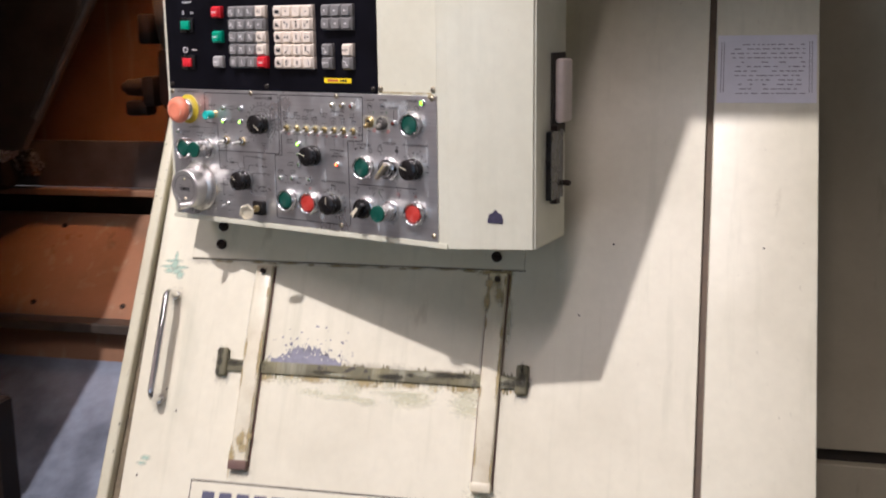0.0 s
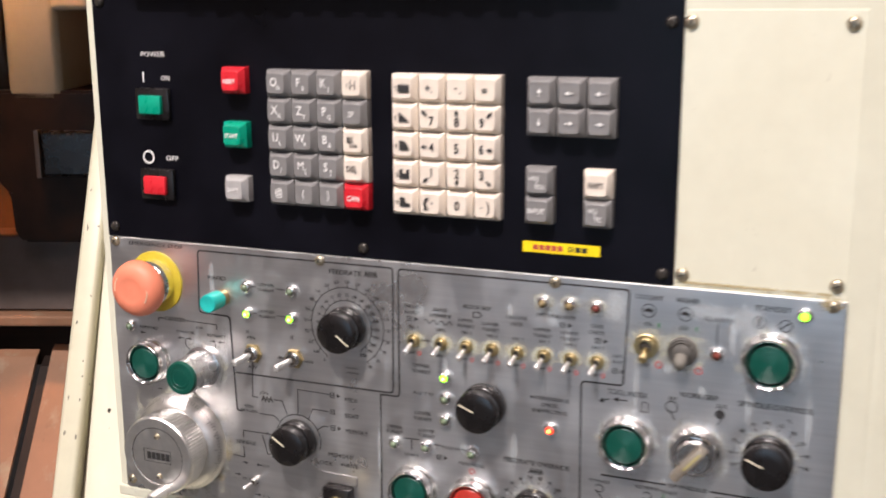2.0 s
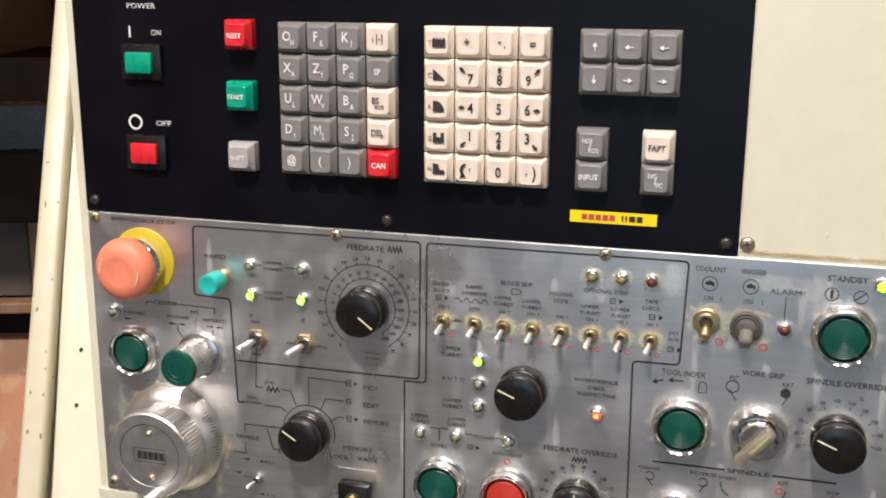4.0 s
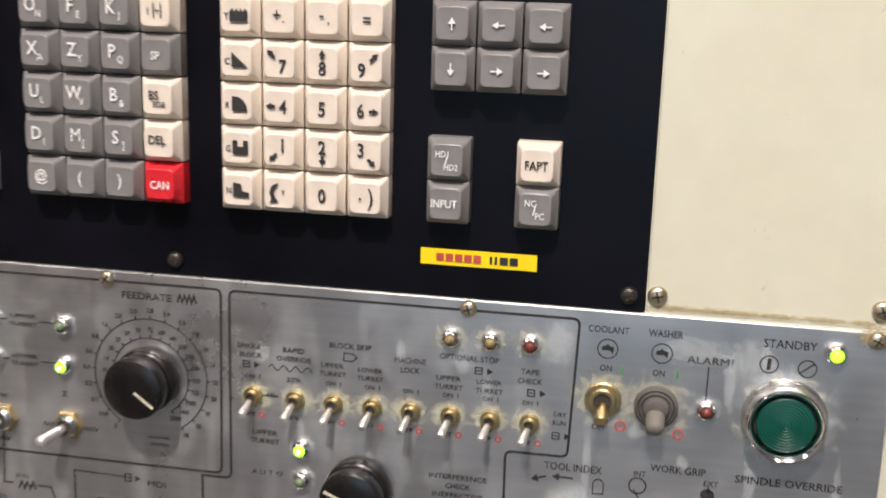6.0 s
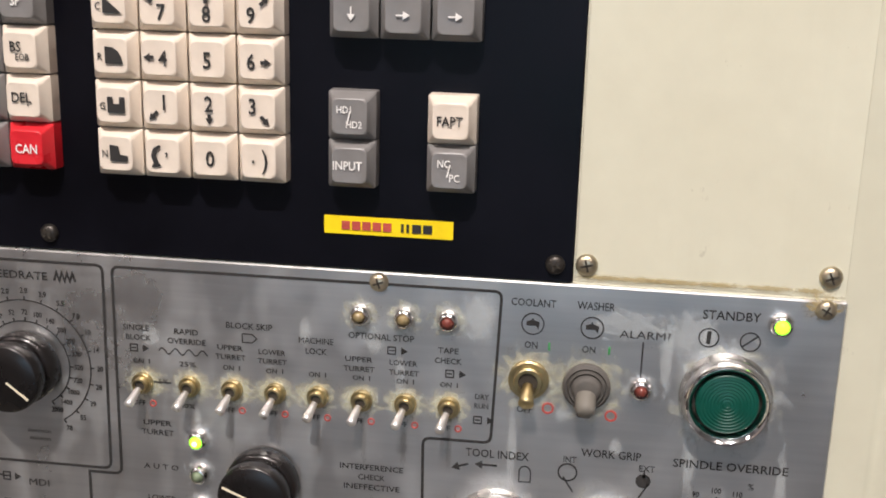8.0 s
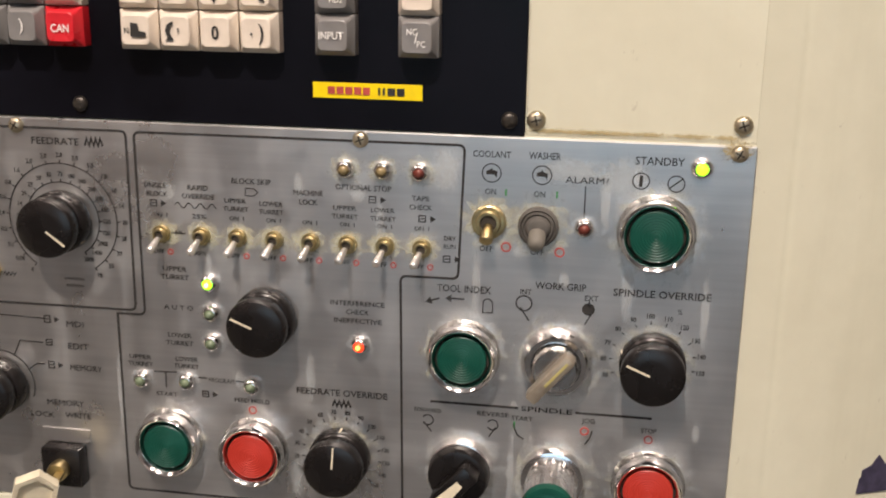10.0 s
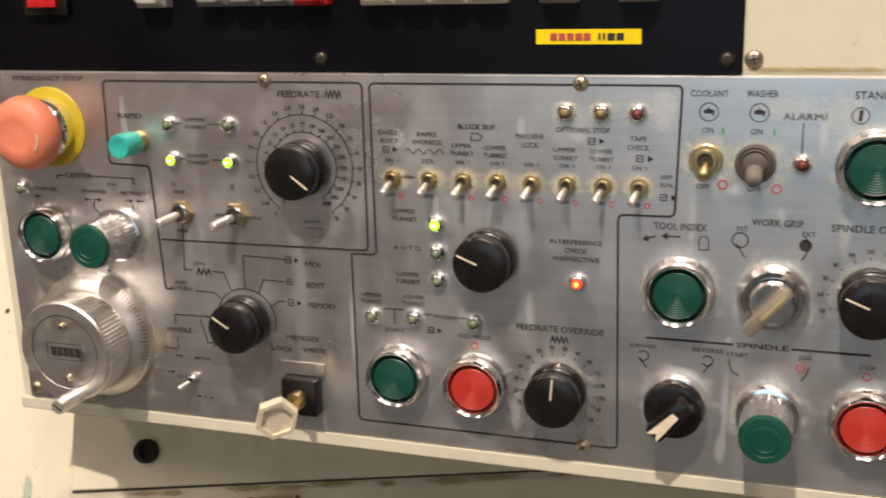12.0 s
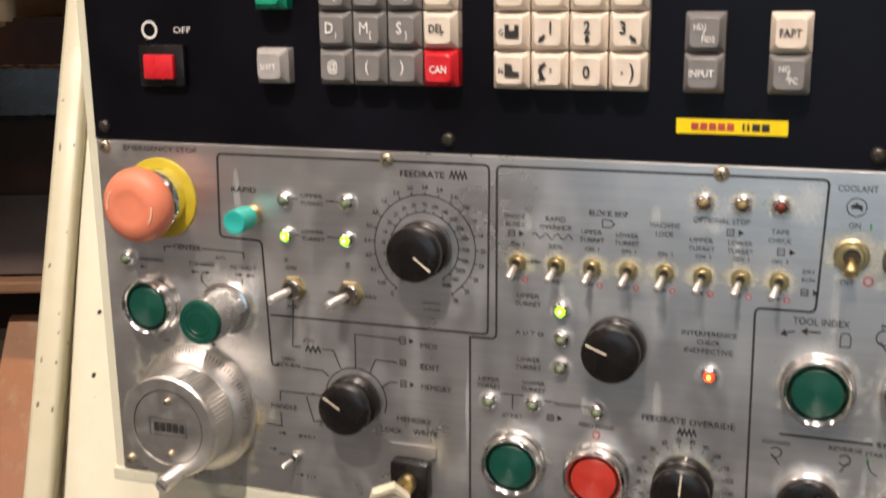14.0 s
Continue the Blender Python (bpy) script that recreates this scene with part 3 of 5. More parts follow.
for i, x in enumerate(SWITCHES):
    if i != 1:
        words("ON", x - 0.0015, 1.2595, 0.0021, 0.0045, INK, plate, heavy=0.012)
        part("tick", line([(x + 0.003, 1.2585), (x + 0.003, 1.2605)], 0.0004), INK, plate)
        words("OFF", x - 0.002, 1.2413, 0.0021, 0.0055, INK, plate, heavy=0.012)
        part("ring", ring_shape(x + 0.0038, 1.2413, 0.0012, 0.0005), INK_RED, plate)
for x, z in ((0.4012, 1.2530), (0.4254, 1.2519)):
    part("ring", ring_shape(x, z, 0.0020, 0.0007), INK_RED, plate)
for x in (0.4005, 0.4232):
    part("tick", line([(x, 1.2768), (x, 1.2798)], 0.0008), INK_GREEN, plate)
for x, z in ((0.2784, 1.1622), (0.4405, 1.1654), (0.4701, 1.1637)):
    part("ring", ring_shape(x, z, 0.0018, 0.0006), INK_RED, plate)
part("tick", line([(0.4075, 1.1639), (0.4075, 1.1674)], 0.0008), INK_GREEN, plate)

# small printed pictograms
for x, z, w in ((0.2355, 1.2650, 1), (0.3415, 1.2719, 1), (0.3646, 1.2641, 1), (0.1755, 1.2025, 2), (0.1754, 1.1901, 0), (0.1755, 1.1781, 2), (0.3761, 1.2457, 1), (0.2564, 1.1689, 1)):
    bm = bmesh.new()
    if w:
        arrow(x + 0.003, z, 0, 0.0028, 0.0026, 0.0004, 0.0004, -0.0003, bm)
    k = 0.0018 if w < 2 else 0.0022
    line([(x - 0.0035, z - k * 0.8), (x - 0.0035, z + k * 0.8), (x - 0.0005, z + k * 0.8), (x - 0.0005, z - k * 0.8), (x - 0.0035, z - k * 0.8)], 0.0005, bm=bm)
    line([(x - 0.003, z), (x - 0.001, z)], 0.0005, bm=bm)
    part("pictogram", bm, INK, plate)
for x, z in ((0.2821, 1.2725),):
    part("pictogram", line([(x - 0.003, z - 0.0018), (x - 0.003, z + 0.0018), (x + 0.001, z + 0.0018), (x + 0.003, z), (x + 0.001, z - 0.0018), (x - 0.003, z - 0.0018)], 0.0004), INK, plate)
for x in (0.3939, 0.4163):
    bm = ring_shape(x, 1.2869, 0.0042, 0.0005)
    outline([(x - 0.0024, 1.2862), (x + 0.0012, 1.2862), (x + 0.0022, 1.2847), (x + 0.0026, 1.2877), (x + 0.0004, 1.2884), (x, 1.2894), (x - 0.0006, 1.2884), (x - 0.0024, 1.2878)], 0.0004, -0.0003, bm)
    part("pictogram", bm, INK, plate)
bm = ring_shape(0.4594, 1.2863, 0.0036, 0.0005)
outline([(0.4585, 1.2839), (0.4600, 1.2838), (0.4603, 1.2888), (0.4588, 1.2889)], 0.0004, -0.0003, bm)
part("pictogram", bm, INK, plate)
bm = ring_shape(0.4745, 1.2857, 0.0036, 0.0005)
line([(0.4715, 1.2835), (0.4770, 1.2880)], 0.0006, bm=bm)
part("pictogram", bm, INK, plate)
bm = ring_shape(0.4102, 1.2268, 0.0036, 0.0006)
part("pictogram", bm, INK, plate)
bm = outline([(0.4395 + 0.003 * math.cos(a * 0.7), 1.2258 + 0.003 * math.sin(a * 0.7)) for a in range(9)], 0.0004, -0.0003)
outline([(0.4390, 1.2271), (0.4404, 1.2272), (0.4398, 1.2307)], 0.0004, -0.0003, bm)
part("pictogram", bm, INK, plate)
bm = arrow(0.3781, 1.2269, 180, 0.009, 0.003, 0.0008, 0.0004, -0.0003)
arrow(0.3677, 1.2256, 198, 0.007, 0.003, 0.0008, 0.0004, -0.0003, bm)
part("pictogram", bm, INK, plate)
bm = ring_shape(0.3935, 1.2255, 0.0022, 0.0005, a0=0, a1=180)
line([(0.3913, 1.2254), (0.3913, 1.2209), (0.3958, 1.2211), (0.3958, 1.2256)], 0.0005, bm=bm)
part("pictogram", bm, INK, plate)
for x, z, n, h in ((0.2055, 1.2928, 4, 0.0036), (0.1205, 1.1922, 3, 0.0034), (0.3235, 1.1694, 4, 0.0030)):
    zig = [(x - 0.0045 + 0.009 * i / (2 * n), z + (h / 2 if i % 2 else -h / 2)) for i in range(2 * n + 1)]
    part("pictogram", line(zig, 0.0009), INK, plate)
bm = line([(0.2440 + 0.0205 * i / 24, 1.2645 + 0.0013 * math.sin(i * 0.95)) for i in range(25)], 0.0004)
part("pictogram", bm, INK, plate)
for x, z, a in ((0.0152, 1.2313, 180), (0.0489, 1.2308, 180), (0.0558, 1.2308, 0), (0.0768, 1.2311, 0), (0.0837, 1.2311, 180), (0.0994, 1.1402, 0), (0.1114, 1.1399, 180), (0.0927, 1.1297, 0), (0.1093, 1.1161, 0)):
    part("pictogram", arrow(x, z, a, 0.005, 0.002, 0.0006, 0.0004, -0.0003), INK, plate)
for x, z in ((0.3660, 1.1649), (0.3972, 1.1649)):
    part("pictogram", ring_shape(x, z, 0.0026, 0.0006, a0=-150, a1=150), INK, plate)

# dial scales
def dial(x, z, r, a0, a1, marks, size, bm_ring=True, inner=None):
    if bm_ring:
        part("dial_ring", ring_shape(x, z, r, 0.0005, a0=a0, a1=a1, seg=72), INK, plate)
    bm = bmesh.new()
    n = len(marks)
    for i, s in enumerate(marks):
        a = radians(a0 + (a1 - a0) * i / (n - 1))
        c, d = math.cos(a), math.sin(a)
        line([(x + r * c, z + r * d), (x + (r + 0.0016) * c, z + (r + 0.0016) * d)], 0.0005, bm=bm)
        q = r + 0.0016 + size * 1.1
        words(s, x + q * c, z + q * d, size, 0, INK, plate, heavy=0.02)
    part("dial_marks", bm, INK, plate)


dial(0.1867, 1.2542, 0.0277, 235, -58, ["0", "0.04", "0.1", "0.2", "0.4", "0.6", "0.8", "1.6", "2.0", "2.0", "2.8", "3.9", "5.5", "7.8", "10", "14", "20", "28", "39", "55", "78"], 0.0023)
dial(0.1867, 1.2542, 0.0186, 235, -58, ["0", "1.4", "2.7", "5", "10", "14", "20", "27", "37", "52", "72", "100", "140", "200", "270", "370", "520", "720", "1000", "1400", "2000"], 0.0022)
words("mm/min", 0.1901, 1.2248, 0.0018, 0.010, INK, plate)
words("m/min", 0.1902, 1.2213, 0.0018, 0.009, INK, plate)
dial(0.3230, 1.1425, 0.0185, 222, -42, [str(v) for v in range(0, 151, 10)], 0.0023, False)
dial(0.4695, 1.2025, 0.0180, 200, -10, ["50", "60", "70", "80", "90", "100", "110", "120", "130", "140", "150"], 0.0023, False)
words("%", 0.4802, 1.2274, 0.0028, 0, INK, plate)
part("dial_ring", ring_shape(0.1453, 1.1660, 0.0180, 0.0006, a0=-20, a1=200, seg=60), INK, plate)

# chalky coolant rings and runs left on the metal


def haze(name, colour, strength):
    """A thin film that thins out away from the middle of its patch, with a ragged rim."""
    m, n, k, p = nodes_of(name)
    tc = n.new("ShaderNodeTexCoord")
    ln = n.new("ShaderNodeVectorMath")
    ln.operation = "LENGTH"
    k.new(tc.outputs["Object"], ln.inputs[0])
    info = n.new("ShaderNodeObjectInfo")
    shift = n.new("ShaderNodeMapping")
    k.new(tc.outputs["Object"], shift.inputs["Vector"])
    far = n.new("ShaderNodeVectorMath")
    far.operation = "MULTIPLY"
    far.inputs[1].default_value = (31, 0, 17)
    k.new(info.outputs["Random"], far.inputs[0])
    k.new(far.outputs[0], shift.inputs["Location"])
    t = n.new("ShaderNodeTexNoise")
    t.inputs["Scale"].default_value, t.inputs["Detail"].default_value, t.inputs["Roughness"].default_value = 2.2, 4, 0.6
    k.new(shift.outputs[0], t.inputs["Vector"])
    a = n.new("ShaderNodeMath")
    a.operation = "MULTIPLY_ADD"
    a.inputs[1].default_value, a.inputs[2].default_value = 3.6, -0.10
    k.new(t.outputs[0], a.inputs[0])
    b = n.new("ShaderNodeMath")
    b.operation = "SUBTRACT"
    k.new(a.outputs[0], b.inputs[0])
    k.new(ln.outputs["Value"], b.inputs[1])
    c = ramp_node(n, k, b.outputs[0], [(0.0, (0, 0, 0)), (0.9, (strength,) * 3)])
    k.new(c.outputs[0], p.inputs["Alpha"])
    p.inputs["Base Color"].default_value = (*colour, 1)
    p.inputs["Roughness"].default_value = 0.85
    return m


HAZE_YELLOW = haze("yellowed_coolant_film", (0.66, 0.66, 0.48), 0.36)
HAZE_PALE = haze("chalky_coolant_film", (0.70, 0.76, 0.77), 0.22)
HAZE_DARK = haze("dark_oil_film", (0.14, 0.13, 0.11), 0.2)
HAZE_BAND = haze("rust_yellow_crust", (0.42, 0.34, 0.16), 0.6)
DISC_MESH = {}
FILMS = []


def film(parent, x, z, rx, rz, material, y=-0.00008):
    """A patch of dried film; its rim fades out at about twice rx and rz."""
    FILMS.append(x)
    y -= 0.0000012 * len(FILMS)
    if material.name not in DISC_MESH:
        bm = bmesh.new()
        bm.faces.new([bm.verts.new((2.1 * math.cos(a), 0, 2.1 * math.sin(a))) for a in [2 * math.pi * i / 24 for i in range(24)]])
        bm.normal_update()
        DISC_MESH[material.name] = mesh_of(bm, material)
    part("film", DISC_MESH[material.name], material, parent, m=pose(x, y, z) @ Matrix.Diagonal((rx, 1, rz, 1)))


def crust(parent, x, z, r):
    film(parent, x, z, r, r * 0.95, HAZE_YELLOW)


# ---- switches, buttons and lamps ----
def knob(x, z, r, angle, label, h=0.0187, group="rotary knobs"):
    """A plain drum knob with rounded shoulder; its ivory line runs over the face and down the side."""
    ob = thing("rotary_knob", pose(x, 0, z), label, "knob", group)
    part("foot", lathe([(r * 0.90, 0), (r * 0.90, 0.0012), (r * 0.86, 0.0014)], 40), DARK, ob, smooth=40)
    part("skirt", lathe([(r * 0.985, 0.0010), (r, 0.0016), (r * 0.995, 0.0072), (r * 0.96, 0.0082), (r * 0.87, 0.0090)], 48), BLACK_PLASTIC, ob, smooth=50)
    part("grip", lathe([(r * 0.87, 0.0090), (r * 0.86, 0.0108), (r * 0.93, 0.0122), (r * 0.955, 0.0130), (r * 0.955, h - 0.0013), (r * 0.93, h - 0.0004), (r * 0.89, h), (r * 0.45, h + 0.0003)], 48), BLACK_PLASTIC, ob, smooth=50)
    bm = box(-0.00040, 0.00040, -h - 0.0006, -h + 0.0006, r * 0.10, r * 0.84)
    box(-0.00045, 0.00045, -0.0066, -0.0024, r * 0.95, r * 1.012, bm=bm)
    part("pointer", bm, BONE, ob, "ivory pointer line", pose(0, 0, 0, 0, angle, 0))
    return ob


knob(0.1867, 1.2542, 0.0150, 128, "round black feedrate knob with ivory pointer line")
knob(0.1453, 1.1660, 0.0150, -58, "round black mode selector knob with ivory pointer")
knob(0.2875, 1.2116, 0.0150, -68, "round black turret selector knob with ivory pointer")
knob(0.3230, 1.1425, 0.0150, 4, "round black feedrate override knob with ivory pointer")
knob(0.4695, 1.2025, 0.0150, -68, "round black spindle override knob with ivory pointer")


def push_button(x, z, r, lens, label, h=0.011, group="illuminated push buttons"):
    ob = thing("push_button", pose(x, 0, z), label, "button", group)
    part("collar", lathe([(r * 1.04, 0), (r * 1.04, 0.002), (r * 0.97, 0.0035)], 40), STEEL, ob, smooth=40)
    part("bezel", lathe([(r * 0.97, 0.0035), (r * 0.98, h * 0.62), (r * 0.955, h - 0.0010), (r * 0.905, h - 0.0002), (r * 0.86, h - 0.0006), (r * 0.775, h - 0.0026), (r * 0.752, h - 0.0060)], 48), CHROME, ob, "polished chrome bezel", smooth=50)
    part("gap", lathe([(r * 0.752, h - 0.0075), (r * 0.752, h - 0.0055), (r * 0.70, h - 0.0055)], 36), DARK, ob, "dark gap")
    rings = [(r * 0.695, h - 0.0060), (r * 0.695, h - 0.0026)]
    for i in range(9):
        q = r * 0.67 * (1 - i / 9)
        rings += [(q, h - 0.0022), (q - r * 0.02, h - 0.0024)]
    part("lens", lathe([(a, b) for a, b in rings if a > 0.0003], 40), lens, ob, "ribbed lens", smooth=30)
    return ob


push_button(0.0210, 1.2100, 0.0166, GREEN_LENS, "green ribbed push button in chrome bezel, center forward")
push_button(0.2355, 1.1425, 0.0166, GREEN_LENS, "green ribbed push button in chrome bezel, cycle start")
push_button(0.2790, 1.1410, 0.0166, RED_LENS, "red ribbed push button in chrome bezel, feed hold")
push_button(0.4673, 1.2636, 0.0166, GREEN_LENS, "large green ribbed standby button in chrome bezel")
push_button(0.3829, 1.1998, 0.0166, GREEN_LENS, "green ribbed push button in chrome bezel, tool index")
push_button(0.4712, 1.1408, 0.0166, RED_LENS, "red ribbed push button in chrome bezel, spindle stop")


def twist_button(x, z, r, label):
    ob = thing("twist_button", pose(x, 0, z), label, "button", "green twist buttons")
    part("collar", lathe([(r * 1.16, 0), (r * 1.16, 0.003), (r * 1.10, 0.0055), (r * 0.96, 0.006)], 40), CHROME, ob, smooth=40)
    part("barrel", lathe([(r * 0.93, 0.006), (r * 0.92, 0.026), (r * 0.91, 0.0295), (r * 0.78, 0.0295)], 72, knurl=0.025), STEEL, ob, "ribbed metal barrel")
    part("lens", lathe([(r * 0.885, 0.0280), (r * 0.885, 0.0312), (r * 0.83, 0.0325), (r * 0.62, 0.0326), (r * 0.60, 0.0323), (r * 0.42, 0.0326), (r * 0.40, 0.0323)], 36), GREEN_LENS, ob, "green lens", smooth=40)
    return ob


twist_button(0.0694, 1.2120, 0.0138, "green twist push button with ribbed chrome barrel, center jog")
twist_button(0.4266, 1.1405, 0.0134, "green twist push button with ribbed chrome barrel, spindle start")

# lever selectors
sel = thing("lever_selector", pose(0.4263, 0, 1.2003), "steel lever selector with worn handle, work grip", "switch")
part("collar", lathe([(0.0165, 0), (0.0165, 0.003), (0.0158, 0.006), (0.0140, 0.009), (0.0115, 0.009), (0.011, 0.006)], 40), CHROME, sel, "chrome collar", smooth=40)
part("rotor", lathe([(0.0108, 0.006), (0.0106, 0.013), (0.0095, 0.0145)], 32), STEEL, sel, smooth=40)
part("lever", box(-0.0030, 0.0030, -0.022, -0.013, -0.0165, 0.0115, 0.0014, 2), plain("worn_grey_lever", (0.34, 0.30, 0.24), 0.4, 0.5, 0.2, 200), sel, "worn grey lever", pose(0, 0, 0, 0, 40, 0), smooth=40)
part("lever_stripe", box(-0.0006, 0.0006, -0.0224, -0.0215, -0.006, 0.009), plain("yellowed_stripe", (0.42, 0.37, 0.14), 0.6), sel, m=pose(0, 0, 0, 0, 40, 0))
sel = thing("lever_selector", pose(0.3825, 0, 1.1415), "black lever selector with ivory notched pointer, spindle direction", "switch")
part("collar", lathe([(0.0158, 0), (0.0158, 0.003), (0.0150, 0.006), (0.0138, 0.0065)], 40), CHROME, sel, "chrome collar", smooth=40)
part("rotor", lathe([(0.0145, 0.005), (0.0144, 0.0115), (0.0136, 0.0128), (0.012, 0.0132)], 36), BLACK_PLASTIC, sel, smooth=40)
part("lever", box(-0.0048, 0.0048, -0.0235, -0.013, -0.0125, 0.0115, 0.0012, 2), BLACK_PLASTIC, sel, m=pose(0, 0, 0, 0, 42, 0), smooth=40)
part("pointer", outline([(-0.0018, 0.004), (0.0018, 0.004), (0.0030, -0.0125), (0.0008, -0.0105), (0.0, -0.0090), (-0.0008, -0.0105), (-0.0030, -0.0125)], -0.0230, -0.0242), BONE, sel, "ivory notched pointer", pose(0, 0, 0, 0, 42, 0))

# emergency stop
stop = thing("emergency_stop", pose(0.0302, 0, 1.2721), "faded coral red mushroom emergency stop on yellow ring", "button")
part("legend_ring", lathe([(0.0227, 0), (0.0227, 0.0010), (0.0222, 0.0014), (0.0160, 0.0014)], 56), YELLOW, stop, "yellow ring", smooth=40)
part("bezel", lathe([(0.0168, 0.0014), (0.0168, 0.0080), (0.0160, 0.0092)], 90, knurl=0.02), CHROME, stop, "ribbed chrome bezel")
part("neck", lathe([(0.0158, 0.0092), (0.0150, 0.0105), (0.0140, 0.0110), (0.0135, 0.0160)], 48), CHROME, stop, "chrome neck", smooth=40)
part("mushroom", lathe([(0.0130, 0.0155), (0.0178, 0.0160), (0.0200, 0.0180), (0.0206, 0.0210), (0.0201, 0.0242), (0.0186, 0.0270), (0.0160, 0.0291), (0.0125, 0.0303), (0.0098, 0.0307), (0.0090, 0.0305), (0.0050, 0.0302)], 56), CORAL, stop, "coral mushroom head", smooth=60)
for a in (165, 345):
    bm = ring_shape(0, 0, 0.0138, 0.0010, -0.0304, -0.0285, a - 20, a + 20, 40)
    part("turn_mark", bm, plain("worn_pale_print", (0.78, 0.48, 0.32), 0.6), stop, "worn white turn mark")

# rapid button
rapid = thing("small_push_button", pose(0.0872, 0, 1.2655), "small teal push button, rapid", "button")
part("collar", lathe([(0.0058, 0), (0.0058, 0.004), (0.005, 0.005)], 20), BRASS, rapid, smooth=40)
part("cap", lathe([(0.0064, 0.0060), (0.0065, 0.0075), (0.0066, 0.0190), (0.0062, 0.0200), (0.0048, 0.0201), (0.0040, 0.0197)], 28), TEAL, rapid, "teal cap", smooth=40)


BAT = plain("bright_nickel_plate", (0.88, 0.87, 0.85), 0.30, 0.85, 0.06, 90, 0.02)


def toggle(x, z, label, nut_r=0.0044, length=0.0100, down=32, lean=-14, bushing=BRASS, bat=BAT, group="toggle switches"):
    k = 1.15 if nut_r < 0.006 else 1.0
    ob = thing("toggle_switch", pose(x, 0, z), label, "switch", group)
    part("nut", lathe([(nut_r, 0), (nut_r, 0.0018), (nut_r * 0.92, 0.0022)], 6 if "axis" in group else 22), bushing, ob, "locking nut")
    part("bushing", lathe([(nut_r * 0.74, 0.002), (nut_r * 0.74, 0.0040), (nut_r * 0.66, 0.0046), (nut_r * 0.50, 0.0046), (nut_r * 0.46, 0.0030)], 20), CHROME if "axis" in group else bushing, ob, "threaded bushing", smooth=40)
    part("socket", lathe([(nut_r * 0.48, 0.0028), (nut_r * 0.48, 0.0036), (nut_r * 0.40, 0.0037)], 16), DARK, ob)
    part("lever", lathe([(nut_r * k * 0.26, 0.003), (nut_r * k * 0.30, 0.0055), (nut_r * k * 0.38, length), (nut_r * k * 0.39, length + 0.0010), (nut_r * k * 0.30, length + 0.0017), (0.0003, length + 0.0019)], 16), bat, ob, "chrome bat lever", pose(0, -0.001, 0, down, 0, lean), smooth=50)
    return ob


NAMES = ("single block", "rapid override", "upper turret block skip", "lower turret block skip", "machine lock", "upper turret stop", "lower turret stop", "tape check")
for i, x in enumerate(SWITCHES):
    toggle(x, 1.2502, "small chrome toggle switch tipped down, " + NAMES[i])
    crust(plate, x, 1.2502, 0.0048)
for x in (0.1106, 0.1444):
    toggle(x, 1.2262, "brass toggle switch with fat chrome lever, axis jog", 0.0074, 0.0155, 12, -22, group="axis toggles")
toggle(0.1076, 1.1270, "tiny chrome toggle switch beside the handwheel", 0.0034, 0.0085, 20, -30, STEEL)
toggle(0.3933, 1.2645, "brass toggle switch tipped down, coolant", 0.0078, 0.0108, 30, 0, BRASS, BRASS, "coolant toggles")
crust(plate, 0.3933, 1.2645, 0.008)
boot = thing("toggle_switch", pose(0.4155, 0, 1.2635), "toggle switch under a grey rubber boot, washer", "switch", "coolant toggles")
RUBBER = plain("grey_rubber", (0.085, 0.08, 0.072), 0.7, 0, 0.3, 120)
part("boot", lathe([(0.0092, 0), (0.0092, 0.0022), (0.0080, 0.0036), (0.0074, 0.0029), (0.0066, 0.0046), (0.0058, 0.0039), (0.0049, 0.0060), (0.0040, 0.0066)], 32), RUBBER, boot, smooth=40)
part("lever_cover", lathe([(0.0040, 0.0050), (0.0039, 0.0085), (0.0037, 0.0115), (0.0028, 0.0130), (0.001, 0.0135)], 20), plain("pale_rubber", (0.15, 0.14, 0.12), 0.6), boot, m=pose(0, -0.001, 0, 30, 0, 0), smooth=50)
crust(plate, 0.4155, 1.2635, 0.0088)


def led(x, z, lens, label, r=0.0040, group="indicator lamps"):
    ob = thing("indicator_lamp", pose(x, 0, z), label, "lamp", group)
    part("bezel", lathe([(r * 1.12, 0), (r * 1.12, 0.0012), (r * 1.0, 0.0028), (r * 0.82, 0.0038), (r * 0.66, 0.0040), (r * 0.56, 0.0032)], 28), CHROME, ob, "chrome bezel", smooth=40)
    part("lens", lathe([(r * 0.56, 0.002), (r * 0.55, 0.0040), (r * 0.40, 0.0050), (r * 0.15, 0.0054)], 20), lens, ob, smooth=60)
    return ob


for x, z in ((0.1079, 1.2753), (0.1443, 1.2756)):
    led(x, z, LED_OFF_GREEN, "unlit upper turret lamp in chrome bezel")
for x, z in ((0.1082, 1.2559), (0.1435, 1.2557), (0.2596, 1.2271)):
    green_lamp = led(x, z, LED_GREEN, "lit yellow-green indicator lamp in chrome bezel")
    part("core", lathe([(0.0011, 0.0050), (0.0010, 0.0058), (0.0004, 0.0061)], 12), LED_CORE_GREEN, green_lamp, "bright core")
for x, z in ((0.2598, 1.2119), (0.2597, 1.1968)):
    led(x, z, LED_OFF_GREEN, "unlit green indicator lamp in chrome bezel")
led(0.0058, 1.2358, LED_OFF_GREEN, "unlit indicator lamp in chrome bezel")
for x, z in ((0.2220, 1.1746), (0.2455, 1.1753), (0.2788, 1.1755)):
    led(x, z, LED_OFF_GREEN if x < 0.28 else LED_OFF_AMBER, "unlit program lamp in chrome bezel")
red_lamp = led(0.3332, 1.2010, LED_RED, "lit red interference lamp in chrome bezel")
part("core", lathe([(0.0011, 0.0050), (0.0010, 0.0060), (0.0004, 0.0063)], 12), LED_CORE, red_lamp, "bright core")
